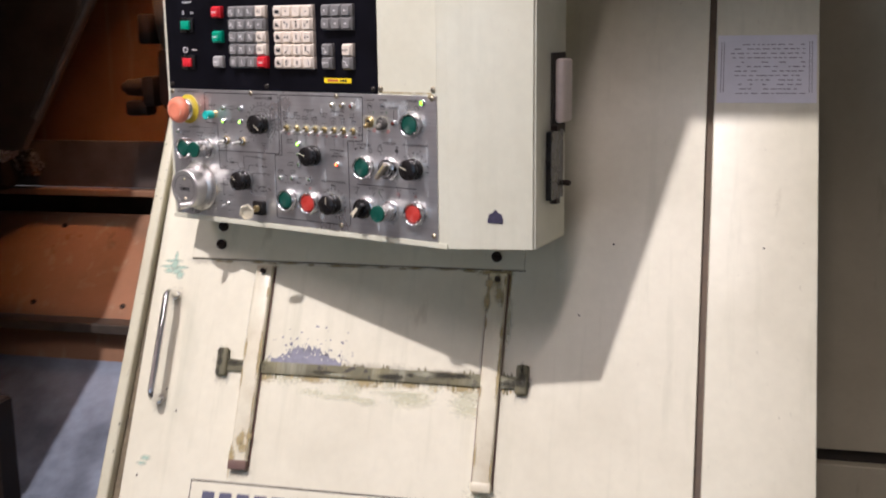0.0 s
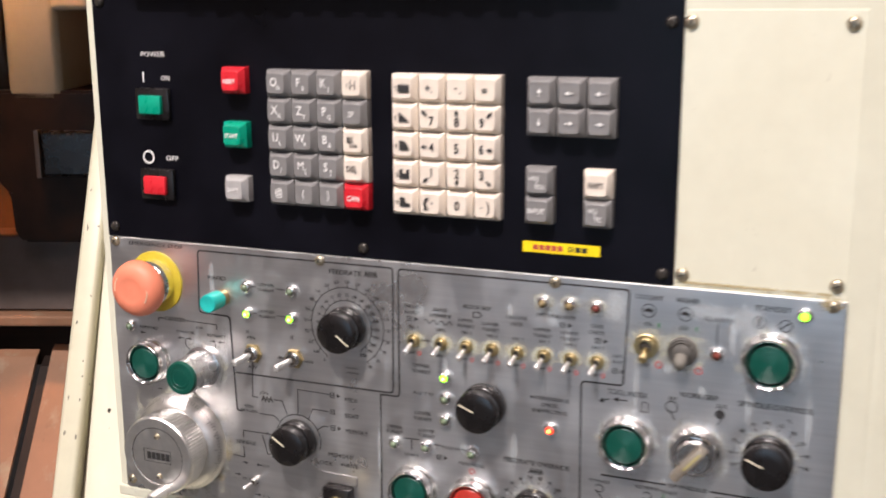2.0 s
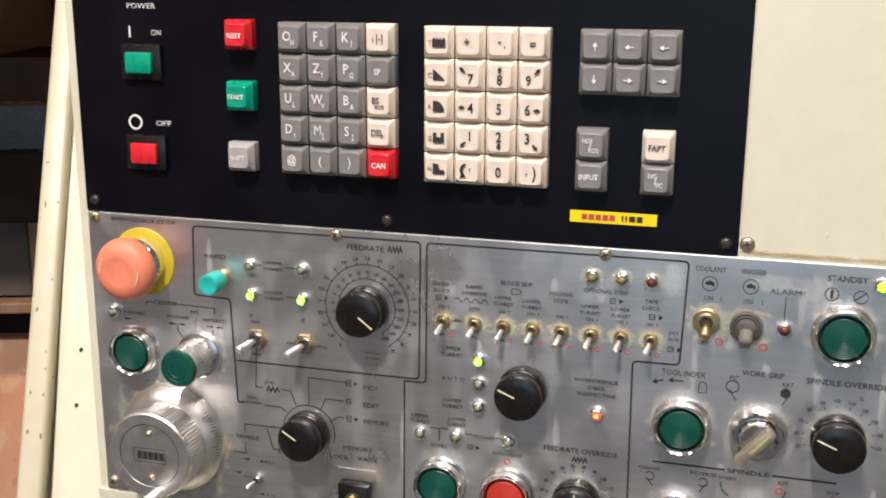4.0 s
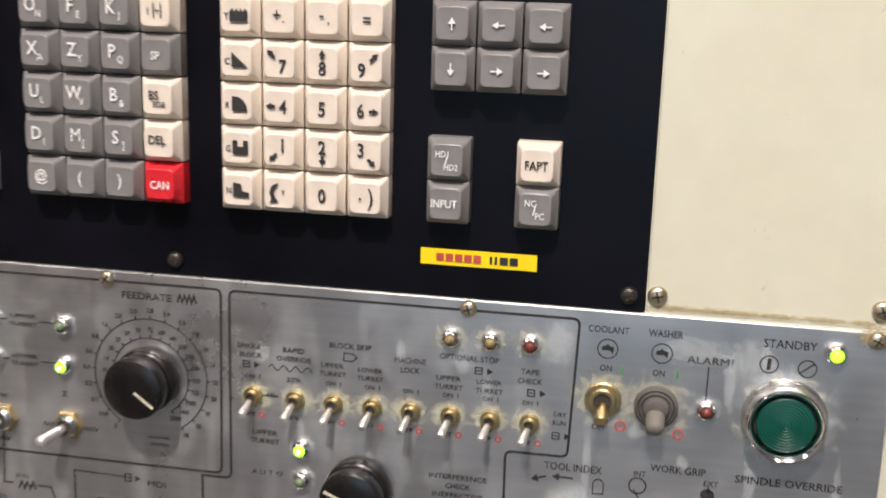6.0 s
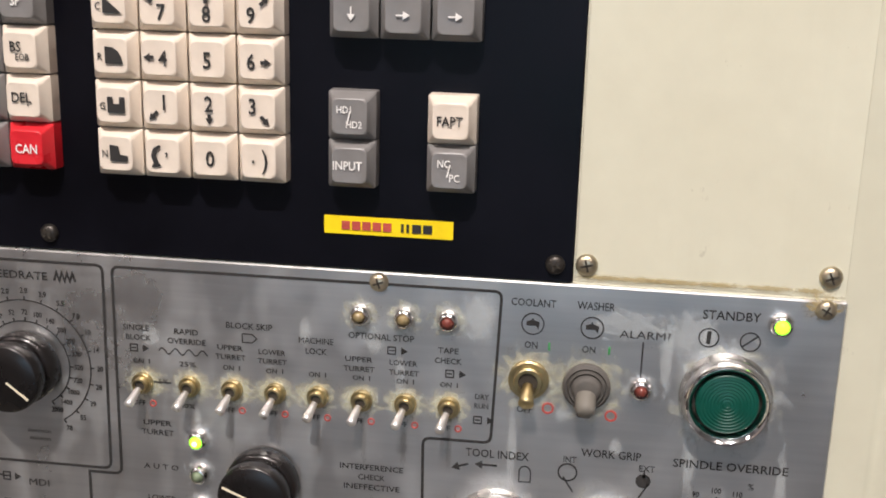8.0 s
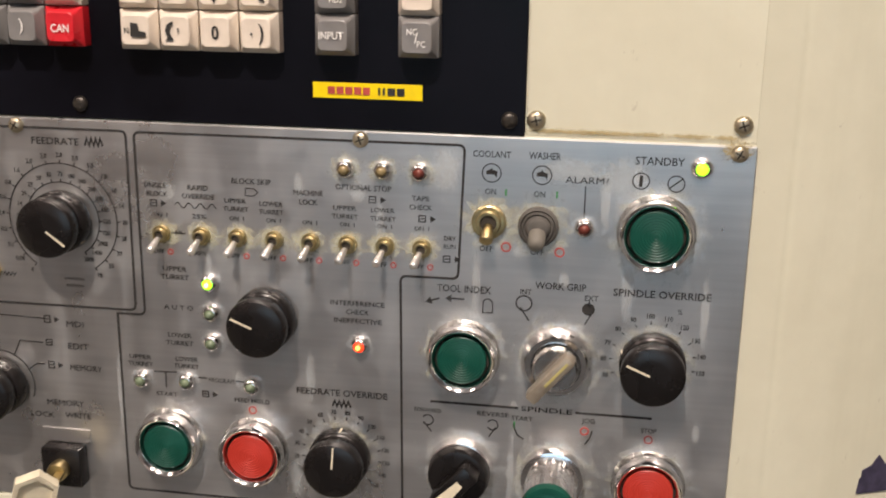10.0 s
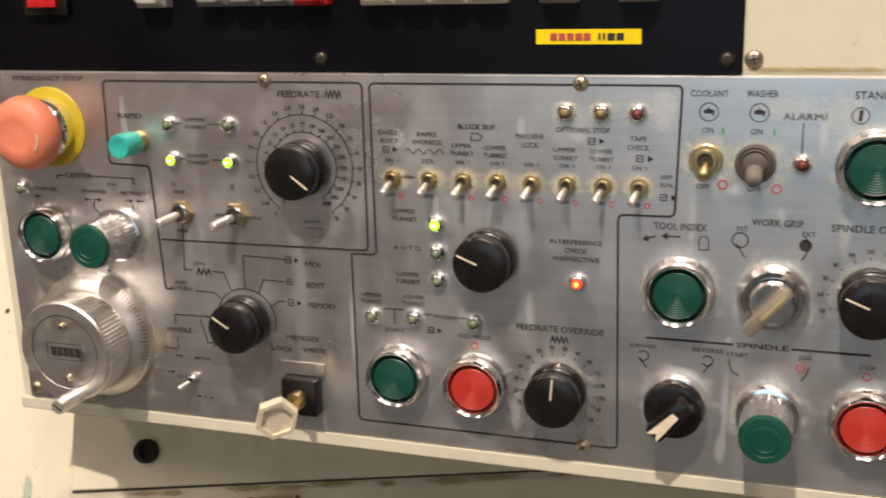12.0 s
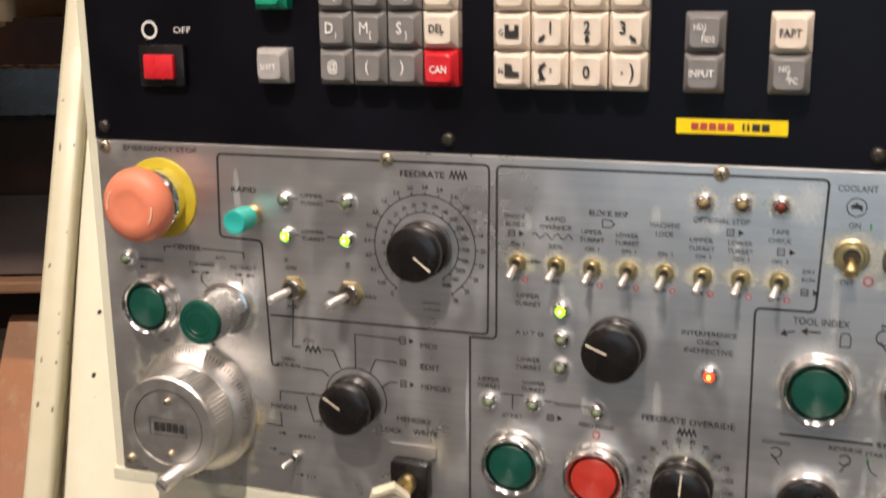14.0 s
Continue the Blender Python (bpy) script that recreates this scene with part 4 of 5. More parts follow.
for x, m in ((0.3270, LED_OFF_AMBER), (0.3444, LED_OFF_AMBER), (0.3615, LED_OFF_RED)):
    led(x, 1.2858, m, "unlit stop lamp in chrome bezel")
    crust(plate, x, 1.2858, 0.0044)
led(0.4360, 1.2640, LED_OFF_RED, "unlit alarm lamp in chrome bezel")
led(0.4848, 1.2933, LED_GREEN, "lit yellow-green standby lamp in chrome bezel", 0.0042)

# handwheel
wheel = thing("handwheel", pose(0.0455, 0, 1.1495), "turned aluminium pulse handwheel with graduated dial", "handwheel")
ALU_TURNED = plain("turned_aluminium", (0.74, 0.73, 0.70), 0.40, 1.0, 0.08, 150, 0.08)
part("dial", lathe([(0.0382, 0), (0.0382, 0.003), (0.0375, 0.0045), (0.0305, 0.0105), (0.0290, 0.0110)], 72), ALU_TURNED, wheel, "graduated bevelled dial", smooth=30)
bm = bmesh.new()
for i in range(100):
    a = 2 * math.pi * i / 100
    w = 0.0038 if i % 10 == 0 else (0.0030 if i % 5 == 0 else 0.0020)
    c, s = math.cos(a), math.sin(a)
    for q in (1,):
        r1, r0 = 0.0370, 0.0370 - w
        h1, h0 = 0.00495, 0.00495 + w * 0.86
        t = 0.00018
        v = [bm.verts.new((r * c + t * k * s, -h - 0.00012, r * s - t * k * c)) for r, h, k in ((r1, h1, -1), (r1, h1, 1), (r0, h0, 1), (r0, h0, -1))]
        bm.faces.new(v)
part("graduations", bm, INK, wheel, "engraved tick marks")
part("rim", lathe([(0.0288, 0.0108), (0.0290, 0.0140), (0.0302, 0.0150), (0.0302, 0.0300), (0.0296, 0.0318)], 160, knurl=0.012), ALU_TURNED, wheel, "knurled rim")
part("face", lathe([(0.0296, 0.0318), (0.0286, 0.0328), (0.0222, 0.0328), (0.0215, 0.0323), (0.001, 0.0323)], 72), ALU_TURNED, wheel, "turned face", smooth=25)
part("face_groove", ring_shape(0, 0, 0.0217, 0.0005, -0.0326, -0.0315, seg=60), DARK, wheel)
for z in (0.0155, -0.0155):
    pan_screw(wheel, 0.001, z, -0.0323, 0.0022)
part("maker_mark", line([(-0.0115, -0.0048), (0.0115, -0.0048), (0.0115, 0.0048), (-0.0115, 0.0048), (-0.0115, -0.0048)], 0.0003, -0.0325, -0.0315), DARK, wheel, "thin engraved frame")
for i in range(5):
    part("mark_bar", box(-0.0088 + i * 0.0040, -0.0056 + i * 0.0040, -0.0326, -0.0315, -0.0027, 0.0027), INK, wheel, "dark maker's mark bar")
part("crank", lathe([(0.0044, 0.0300), (0.0044, 0.0500), (0.0038, 0.0514), (0.001, 0.0514)], 24), BAT, wheel, "steel crank handle", pose(0.006, 0, -0.0255), smooth=40)
part("crank_slot", box(-0.0030, 0.0030, -0.0517, -0.0510, -0.0005, 0.0005), DARK, wheel, m=pose(0.006, 0, -0.0255, 0, 35, 0))
film(plate, 0.0500, 1.1460, 0.0205, 0.0215, HAZE_BAND)
film(plate, 0.0455, 1.1495, 0.026, 0.026, HAZE_YELLOW, -0.0002)
for i in range(10):
    m = pose(0, 0, 0, 0, 36 * i + 3, 0) @ pose(0, -0.0084, 0.0322, -40.6, 0, 0)
    part("number", text_mesh(str(10 * i), 0.0024, 0, INK), INK, wheel, m=m)
    m = pose(0, 0, 0, 0, 36 * i - 7, 0) @ pose(0, -0.0084, 0.0322, -40.6, 0, 0)
    if i:
        part("number", text_mesh(str(100 - 10 * i), 0.0020, 0, INK_RED), INK_RED, wheel, "red number", m=m)
words("-", 0.0275, 1.1884, 0.004, 0.0040, INK, plate)
words("+", 0.0580, 1.1890, 0.005, 0.0040, INK, plate)

# key lock
lock = thing("key_switch", pose(0.1785, 0, 1.1255), "black key switch with a bone plastic key, memory lock", "switch")
part("block", box(-0.0105, 0.0105, -0.009, 0, -0.0105, 0.0105, 0.001, 2), BLACK_PLASTIC, lock, smooth=40)
part("cylinder", lathe([(0.0052, 0.009), (0.0052, 0.0135), (0.0045, 0.0145)], 24), BRASS, lock, smooth=40)
bm = bmesh.new()
outer, inner = ([bm.verts.new((q * 0.0118 * math.cos(radians(60 * i + 30)), -0.0026, q * 0.0128 * math.sin(radians(60 * i + 30)))) for i in range(6)] for q in (1.0, 0.78))
floor_ring = [bm.verts.new((v.co.x, -0.0008, v.co.z)) for v in inner]
back_ring = [bm.verts.new((v.co.x, 0.0026, v.co.z)) for v in outer]
for p, q in ((back_ring, outer), (outer, inner), (inner, floor_ring)):
    for i in range(6):
        bm.faces.new((p[i], p[(i + 1) % 6], q[(i + 1) % 6], q[i]))
bm.faces.new(floor_ring)
bm.faces.new(back_ring[::-1])
bmesh.ops.recalc_face_normals(bm, faces=bm.faces[:])
part("key_bow", bm, BONE, lock, "bone plastic key bow with a hollow face", pose(-0.0035, -0.029, -0.0035, 14, 14, 30))
part("key_shank", box(-0.0022, 0.0022, -0.022, -0.013, -0.0010, 0.0010), BRASS, lock, m=pose(0, 0, 0, 0, 0, 10))
part("lock_plate", box(-0.013, 0.013, -0.0008, 0.0, 0.011, 0.018), ALU, lock, "worn metal label")

# dried coolant round the fittings, and runs below them
rnd = random.Random(41)
for x, z, q in ((0.0210, 1.2100, 1.0), (0.0694, 1.2120, 1.1), (0.2355, 1.1425, 1.0), (0.2790, 1.1410, 1.0), (0.4673, 1.2636, 1.1), (0.3829, 1.1998, 1.1), (0.4712, 1.1408, 1.0), (0.4266, 1.1405, 1.1), (0.4263, 1.2003, 1.1), (0.3825, 1.1415, 1.0), (0.4695, 1.2025, 1.0), (0.3230, 1.1425, 1.0)):
    film(plate, x + rnd.uniform(-0.002, 0.002), z + rnd.uniform(-0.002, 0.002), 0.0115 * q, 0.0115 * q, HAZE_PALE)
    film(plate, x, z, 0.0100 * q, 0.0100 * q, HAZE_YELLOW)
for x, z in ((0.1106, 1.2265), (0.1444, 1.2255), (0.2596, 1.2271), (0.2598, 1.2119), (0.2597, 1.1968), (0.2220, 1.1746), (0.2455, 1.1753), (0.2788, 1.1755), (0.3332, 1.2010), (0.4360, 1.2640), (0.1079, 1.2753), (0.1443, 1.2756), (0.0058, 1.2358)):
    film(plate, x, z, 0.0040, 0.0040, HAZE_PALE)
for x in SWITCHES:
    film(plate, x + rnd.uniform(-0.001, 0.001), 1.2330, 0.0009, rnd.uniform(0.004, 0.008), HAZE_DARK)
    film(plate, x + rnd.uniform(-0.006, 0.006), 1.2500, 0.0050, 0.0035, HAZE_YELLOW)
for x, z, w, h in ((0.4062, 1.1373, 0.0013, 0.0150), (0.4046, 1.1191, 0.0016, 0.0060), (0.3004, 1.1282, 0.0020, 0.0090), (0.3082, 1.1826, 0.0016, 0.0080), (0.4448, 1.2768, 0.0016, 0.0110), (0.3878, 1.2352, 0.0014, 0.0100), (0.4564, 1.2357, 0.0018, 0.0100), (0.0785, 1.2741, 0.0015, 0.0120), (0.0875, 1.2306, 0.0014, 0.0080), (0.4910, 1.2271, 0.0014, 0.0110), (0.3430, 1.2614, 0.0014, 0.0060), (0.2099, 1.1658, 0.0012, 0.0130), (0.4295, 1.2890, 0.0100, 0.0040), (0.4524, 1.2868, 0.0070, 0.0060), (0.3731, 1.2875, 0.0045, 0.0060)):
    film(plate, x, z, w, h, HAZE_PALE)
for i in range(14):
    film(plate, rnd.uniform(0.23, 0.50), rnd.uniform(1.12, 1.295), rnd.uniform(0.0008, 0.0030), rnd.uniform(0.0010, 0.0040), HAZE_PALE)
for x, z, a in ((0.1094, 1.2376, 0), (0.1094, 1.2155, 0), (0.1345, 1.2255, 0), (0.1558, 1.2250, 0)):
    part("pictogram", line([(x - 0.0035 + 0.001 * i, z + (0.0010 if i % 2 else -0.0010)) for i in range(8)], 0.0003), INK, plate)

# ---- black keyboard panel ----
board = thing("keyboard_unit", Matrix(), "black enamelled keyboard and screen panel", "panel")
part("board_sheet", box(-0.0105, 0.4080, 0.0002, 0.003, 1.3038, 1.790, 0.0006, 1), BLACK, board)
SCREW_DARK = plain("blackened_screw", (0.05, 0.045, 0.04), 0.4, 0.7, 0.3, 200)
for x, z in ((-0.0032, 1.3112), (0.2005, 1.3107), (0.4011, 1.3107), (-0.0032, 1.4730), (0.4011, 1.4600)):
    pan_screw(board, x, z, 0.0002, 0.0038, SCREW_DARK)
words("POWER", 0.0395, 1.4370, 0.0034, 0.020, INK_WHITE, board, -0.0002)
part("tick", line([(0.0304, 1.4175), (0.0304, 1.4245)], 0.0011), INK_WHITE, board)
words("ON", 0.0490, 1.4207, 0.0034, 0.0070, INK_WHITE, board, -0.0002)
part("ring", ring_shape(0.0306, 1.3642, 0.0043, 0.0012), INK_WHITE, board)
words("OFF", 0.0508, 1.3642, 0.0034, 0.0105, INK_WHITE, board, -0.0002)
badge = thing("maker_label", Matrix(), "yellow maker's label with red and dark print bars", "label")
part("label_sheet", box(0.3127, 0.3624, -0.0004, 0.0002, 1.3178, 1.3247), LABEL_YELLOW, badge)
for i in range(5):
    part("print_bar", box(0.3196 + i * 0.0040, 0.3196 + i * 0.0040 + 0.0032, -0.0008, 0.0, 1.3196, 1.3229), INK_RED, badge, "red print bar")
for x, w in ((0.3425, 0.0010), (0.3446, 0.0010), (0.3468, 0.0034), (0.3510, 0.0034)):
    part("print_bar", box(x, x + w, -0.0008, 0.0, 1.3196, 1.3229), INK, badge, "dark print bar")

for z, m, name in ((1.4027, KEY_GREEN, "green"), (1.3455, KEY_RED, "red")):
    ob = thing("power_button", pose(0.0389, 0.0002, z), "square " + name + " power button in a black frame", "button", "power buttons")
    bm = box(-0.0140, 0.0140, -0.004, 0, -0.0112, 0.0110, 0.0012, 2)
    part("frame", bm, BLACK_PLASTIC, ob, smooth=40)
    bm = box(-0.0092, 0.0092, -0.0075, -0.0035, -0.0070, 0.0060, 0.0010, 2)
    part("cap", bm, m, ob, name + " cap", smooth=40)


def key_mesh(material):
    """A stepped keycap: a square foot and a smaller dished top."""
    bm = bmesh.new()
    levels = ((0.0090, 0.0007, 0.0), (0.0089, 0.0008, 0.0058), (0.0086, 0.0010, 0.0064), (0.0070, 0.0020, 0.0094), (0.0066, 0.0022, 0.0107), (0.0062, 0.0022, 0.0110))
    rings = []
    for half, r, h in levels:
        ring = []
        for cx, cz, a0 in ((1, 1, 0), (-1, 1, 90), (-1, -1, 180), (1, -1, 270)):
            for i in range(4):
                a = radians(a0 + 30 * i)
                ring.append(bm.verts.new((cx * (half - r) + r * math.cos(a), -h, cz * (half - r) + r * math.sin(a))))
        rings.append(ring)
    n = len(rings[0])
    for a, b in zip(rings, rings[1:]):
        for i in range(n):
            j = (i + 1) % n
            bm.faces.new((a[i], a[j], b[j], b[i]))
    mid = bm.verts.new((0, -0.0104, 0))
    for i in range(n):
        bm.faces.new((rings[-1][i], rings[-1][(i + 1) % n], mid))
    bm.faces.new(rings[0][::-1])
    return mesh_of(bm, material, 24)


CAPS = {"grey": key_mesh(KEY_GREY), "ivory": key_mesh(KEY_WHITE), "red": key_mesh(KEY_RED), "green": key_mesh(KEY_GREEN), "pale grey": key_mesh(KEY_PALE)}
TOP = -0.01125


def key(x, z, colour, marks, group, what=""):
    """marks: (text, dx, dz, cap height) in millimetres, or an arrow angle as text '>angle'."""
    ob = thing("keyboard_key", pose(x, 0.0002, z), colour + " square plastic key" + (" marked " + what if what else " with printed sign"), "key", group)
    part("cap", CAPS[colour], None, ob)
    ink = INK if colour == "ivory" else INK_WHITE
    for text, dx, dz, h in marks:
        if text[0] == ">" and len(text) > 1:
            part("legend", arrow(dx / 1000, dz / 1000, float(text[1:]), h * 0.00108, 0.0024, 0.0013 if colour == "ivory" else 0.0005, TOP, TOP - 0.0003), ink, ob)
        elif text[0] == "#":
            part("legend", outline([(a * 1.3, b * 1.3) for a, b in ICONS[text[1:]]], TOP, TOP - 0.0003), ink, ob, m=pose(dx / 1000, 0, dz / 1000))
        else:
            words(text, dx / 1000, dz / 1000, h * 0.00138, 0, ink, ob, TOP, 0.015)
    return ob


ICONS = {
    "mill": [(-0.003, -0.002), (0.003, -0.002), (0.003, 0.0012), (0.002, 0.0022), (0.0015, 0.0010), (0.0007, 0.0022), (0, 0.0010), (-0.0007, 0.0022), (-0.0015, 0.0010), (-0.002, 0.0022), (-0.003, 0.0012)],
    "wedge": [(-0.0026, -0.0022), (0.0028, -0.0022), (-0.0026, 0.0026)],
    "round": [(-0.0026, -0.0022), (0.0026, -0.0022), (0.0022, -0.0002), (0.0012, 0.0014), (-0.0004, 0.0024), (-0.0026, 0.0026)],
    "cup": [(-0.0026, -0.0022), (0.0026, -0.0022), (0.0026, 0.0024), (0.0010, 0.0024), (0.0010, 0.0004), (-0.0010, 0.0004), (-0.0010, 0.0024), (-0.0026, 0.0024)],
    "step": [(-0.0026, -0.0022), (0.0028, -0.0022), (0.0028, -0.0006), (0.0004, -0.0002), (0.0, 0.0022), (-0.0026, 0.0026)],
    "curl": [(0.0012, 0.0032), (-0.0006, 0.0022), (-0.0014, 0.0), (-0.0006, -0.0022), (-0.0014, -0.0034), (0.0016, -0.0030), (0.0008, -0.0018), (0.0, 0.0), (0.0006, 0.0018), (0.0016, 0.0026)],
}
GREY_ROWS = (("O N", "F E", "K J", "I |-|"), ("X A", "Z Y", "P Q", "SP"), ("U L", "W V", "B &", "BS EOB"), ("D ?", "M [", "S ]", "DEL ."), ("@", "(", ")", "CAN"))
for j, row in enumerate(GREY_ROWS):
    for i, s in enumerate(row):
        x, z = 0.1433 + 0.0186 * i, 1.4198 - 0.0183 * j
        bits = s.split()
        if s == "I |-|":
            key(x, z, "ivory", [("I", -3, -0.3, 2.2), ("|-|", 1.2, 0, 3.4)], "letter keys")
        elif s == "SP":
            key(x, z, "grey", [("SP", -0.3, -0.2, 2.6)], "letter keys", "SP")
        elif s == "BS EOB":
            key(x, z, "ivory", [("BS", -1.5, 1.4, 2.8), ("EOB", 1.0, -2.4, 1.8)], "letter keys", "BS")
        elif s == "DEL .":
            key(x, z, "ivory", [("DEL", -0.5, 0.8, 2.8), (".", 2, -2, 3.2)], "letter keys", "DEL")
        elif s == "CAN":
            key(x, z, "red", [("CAN", 0, -0.4, 2.6)], "letter keys", "CAN")
        elif len(bits) == 2:
            key(x, z, "grey", [(bits[0], -1.2, 1.0, 4.2), (bits[1], 2.4, -2.7, 2.2)], "letter keys", bits[0])
        else:
            key(x, z, "grey", [(s, 0, 0, 3.8)], "letter keys", s)
NUMBERS = (
    ([("T", -4, -0.4, 2.0), ("#mill", 1.4, 0, 0)], [("+", -0.8, 0.6, 4), (".", 2, -2, 3)], [("-", -0.4, 0.6, 4), (",", 2.5, -2.2, 3)], [("=", 0, -0.2, 3.8)]),
    ([("C", -4, -0.4, 2.0), ("#wedge", 1.4, 0, 0)], [(">135", -3.4, 3.2, 4.2), ("7", 1.6, -1.9, 4.2)], [(">90", 0, 3.6, 3.6), ("8", 0, -2.1, 4.2)], [(">45", 3.2, 3.2, 4.2), ("9", -2.0, -2.0, 4.2)]),
    ([("R", -4, -0.4, 2.0), ("#round", 1.4, 0, 0)], [(">180", -3.8, 0, 3.6), ("4", 1.6, -0.2, 4.2)], [("5", -0.2, -0.4, 4.4)], [("6", -2.2, -0.2, 4.2), (">0", 3.4, -0.4, 3.6)]),
    ([("G", -4, -0.4, 2.0), ("#cup", 1.4, 0, 0)], [("1", 1.4, 1.8, 4.2), (">225", -2.8, -3.2, 4.2)], [("2", 0, 2.0, 4.2), (">270", 0.2, -3.7, 3.6)], [("3", -2.0, 1.8, 4.2), (">315", 2.8, -3.3, 4.2)]),
    ([("N", -4, -0.2, 2.0), ("#step", 1.4, 0, 0)], [("#curl", -2.6, 0, 0), (",", 1.6, 0.4, 4)], [("0", 0, -0.2, 4.4)], [(".", -2, -0.4, 4.4), (")", 2.4, -0.4, 5.0)]),
)
for j, row in enumerate(NUMBERS):
    for i, marks in enumerate(row):
        digit = [m[0] for m in marks if m[0].isdigit()]
        key(0.2348 + 0.01857 * i, 1.4190 - 0.0182 * j, "ivory", marks, "number keys", digit[0] if digit else "")
for j, row in enumerate(((">90", ">180", ">180"), (">270", ">0", ">0"))):
    for i, a in enumerate(row):
        marks = [(a, 0, -0.2, 4.6)]
        key(0.3252 + 0.0186 * i, 1.4187 - 0.0179 * j, "grey", marks, "cursor keys", "with an arrow")
key(0.3247, 1.3641, "grey", [("HD1", -2.0, 2.5, 1.9), ("/", -0.2, -0.2, 3.4), ("HD2", 1.8, -2.8, 1.9)], "function keys", "HD1/HD2")
key(0.3247, 1.3461, "grey", [("INPUT", -0.6, 0, 2.4)], "function keys", "INPUT")
key(0.3616, 1.3640, "ivory", [("FAPT", -0.2, 0, 2.6)], "function keys", "FAPT")
key(0.3616, 1.3461, "grey", [("NC", -2.0, 2.5, 2.0), ("/", -0.2, 0, 3.4), ("PC", 2.0, -2.6, 2.0)], "function keys", "NC/PC")
key(0.1082, 1.4208, "red", [("RESET", -0.4, -0.4, 2.2)], "function keys", "RESET")
key(0.1078, 1.3839, "green", [("START", -0.4, -0.2, 2.2)], "function keys", "START")
key(0.1073, 1.3465, "pale grey", [("SHIFT", -0.4, -0.2, 2.2)], "function keys", "SHIFT")

# screen surround with soft keys
surround = thing("screen_surround", Matrix(), "dark grey screen surround with a row of soft keys", "screen")
BEZEL = plain("charcoal_plastic", (0.045, 0.045, 0.05), 0.45, 0, 0.15, 60)
bm = bmesh.new()
outer = [(0.026, 1.478), (0.372, 1.478), (0.372, 1.752), (0.026, 1.752)]
inner = [(0.047, 1.4995), (0.351, 1.4995), (0.351, 1.740), (0.047, 1.740)]
lo = [bm.verts.new((x, 0.0, z)) for x, z in outer]
mid = [bm.verts.new((x + (0.004 if x < 0.2 else -0.004), -0.012, z + (0.004 if z < 1.6 else -0.004))) for x, z in outer]
hi = [bm.verts.new((x, -0.015, z)) for x, z in inner]
back = [bm.verts.new((x, 0.02, z)) for x, z in inner]
for a, b in ((lo, mid), (mid, hi), (hi, back)):
    for i in range(4):
        bm.faces.new((a[i], a[(i + 1) % 4], b[(i + 1) % 4], b[i]))
part("frame", bm, BEZEL, surround)
part("glass", box(0.047, 0.351, -0.004, -0.001, 1.4995, 1.740), SCREEN, surround, "dark dead screen glass")
for i in range(12):
    x = 0.0785 + 0.0222 * i
    cap = part("soft_key", box(-0.0066, 0.0066, -0.006, 0, -0.0034, 0.0034, 0.0008, 2), BLACK_PLASTIC, surround, m=pose(x, -0.0125, 1.4895, -8, 0, 0), smooth=40)
    part("key_mark", box(-0.0042, 0.0042, -0.0064, -0.0058, -0.0007, 0.0007), INK_WHITE if i < 5 else PAPER_INK, cap, "worn white mark bar")

# ---- fittings on the door ----
grip = thing("door_handle", DOOR, "chrome bow handle on the cream lathe door", "handle")
path = [(-0.040, 0.0, up(0.945)), (-0.040, -0.024, up(0.945))]
for i in range(1, 6):
    a = radians(18 * i)
    path.append((-0.040, -0.024 - 0.012 * math.sin(a), up(0.945) - 0.012 * (1 - math.cos(a))))
low = [(u, d, up(0.945) + up(0.785) - w) for u, d, w in path][::-1]
part("bow", tube(path + low, 0.0062, 14), CHROME, grip, smooth=60)
for z in (0.945, 0.785):
    part("foot", lathe([(0.0082, 0), (0.0082, 0.003), (0.0070, 0.005)], 24), STEEL, grip, m=pose(-0.040, 0, up(z)), smooth=40)

CREAM_BAR = painted("yellowed_bar_enamel", (0.64, 0.605, 0.46), (0.36, 0.27, 0.15), 0.6, scale=14, chips=0.70)
RUST_DARK = painted("rusty_brown_steel", (0.13, 0.075, 0.06), (0.22, 0.15, 0.11), 0.7, rough=0.7, scale=26)
BARS = []
for u0, u1, z0, z1, tag in ((0.103, 0.133, 0.697, 1.001, "rust-ended"), (0.505, 0.535, 0.694, 1.003, "yellow-stained")):
    bar = thing("holder_bar", DOOR, "cream painted " + tag + " flat bar screwed to the lathe door", "bracket", "holder bars")
    t = 0.012
    bm = box(u0, u1, -t, 0.0, up(z0), up(z1) - 0.004, 0.004, 3)
    part("bar", bm, CREAM_BAR, bar, smooth=40)
    for e in (u0 - 0.0012, u1 + 0.0012):
        part("bar_seam", box(e - 0.0014, e + 0.0014, -0.0016, 0.0, up(z0), up(z1) - 0.004), RUST_DARK, bar, "brown grimy seam")
    socket_bolt(bar, (u0 + u1) / 2, up(z1) - 0.016, -t, 0.0045)
    BARS.append((bar, u0, u1, z0, z1))
    part("bar_end", box(u0 - 0.001, u1 + 0.001, -t - 0.002, 0.0, up(z0) - 0.006, up(z0) + 0.010, 0.003, 2), RUST_DARK if u0 < 0.3 else CREAM_BAR, bar, "rusty foot" if u0 < 0.3 else "", smooth=40)

rail = thing("holder_rail", DOOR, "grimy bare steel rail between the holder bars", "bracket")
part("rail_bar", box(0.072, 0.562, -0.005, 0.0, up(0.834), up(0.852), 0.002, 2), RUST, rail, smooth=40)
for u in (0.064, 0.570):
    part("rail_hook", box(u - 0.010, u + 0.010, -0.010, 0.0, up(0.826), up(0.869), 0.005, 3), RUST, rail, "worn end plate", smooth=40)


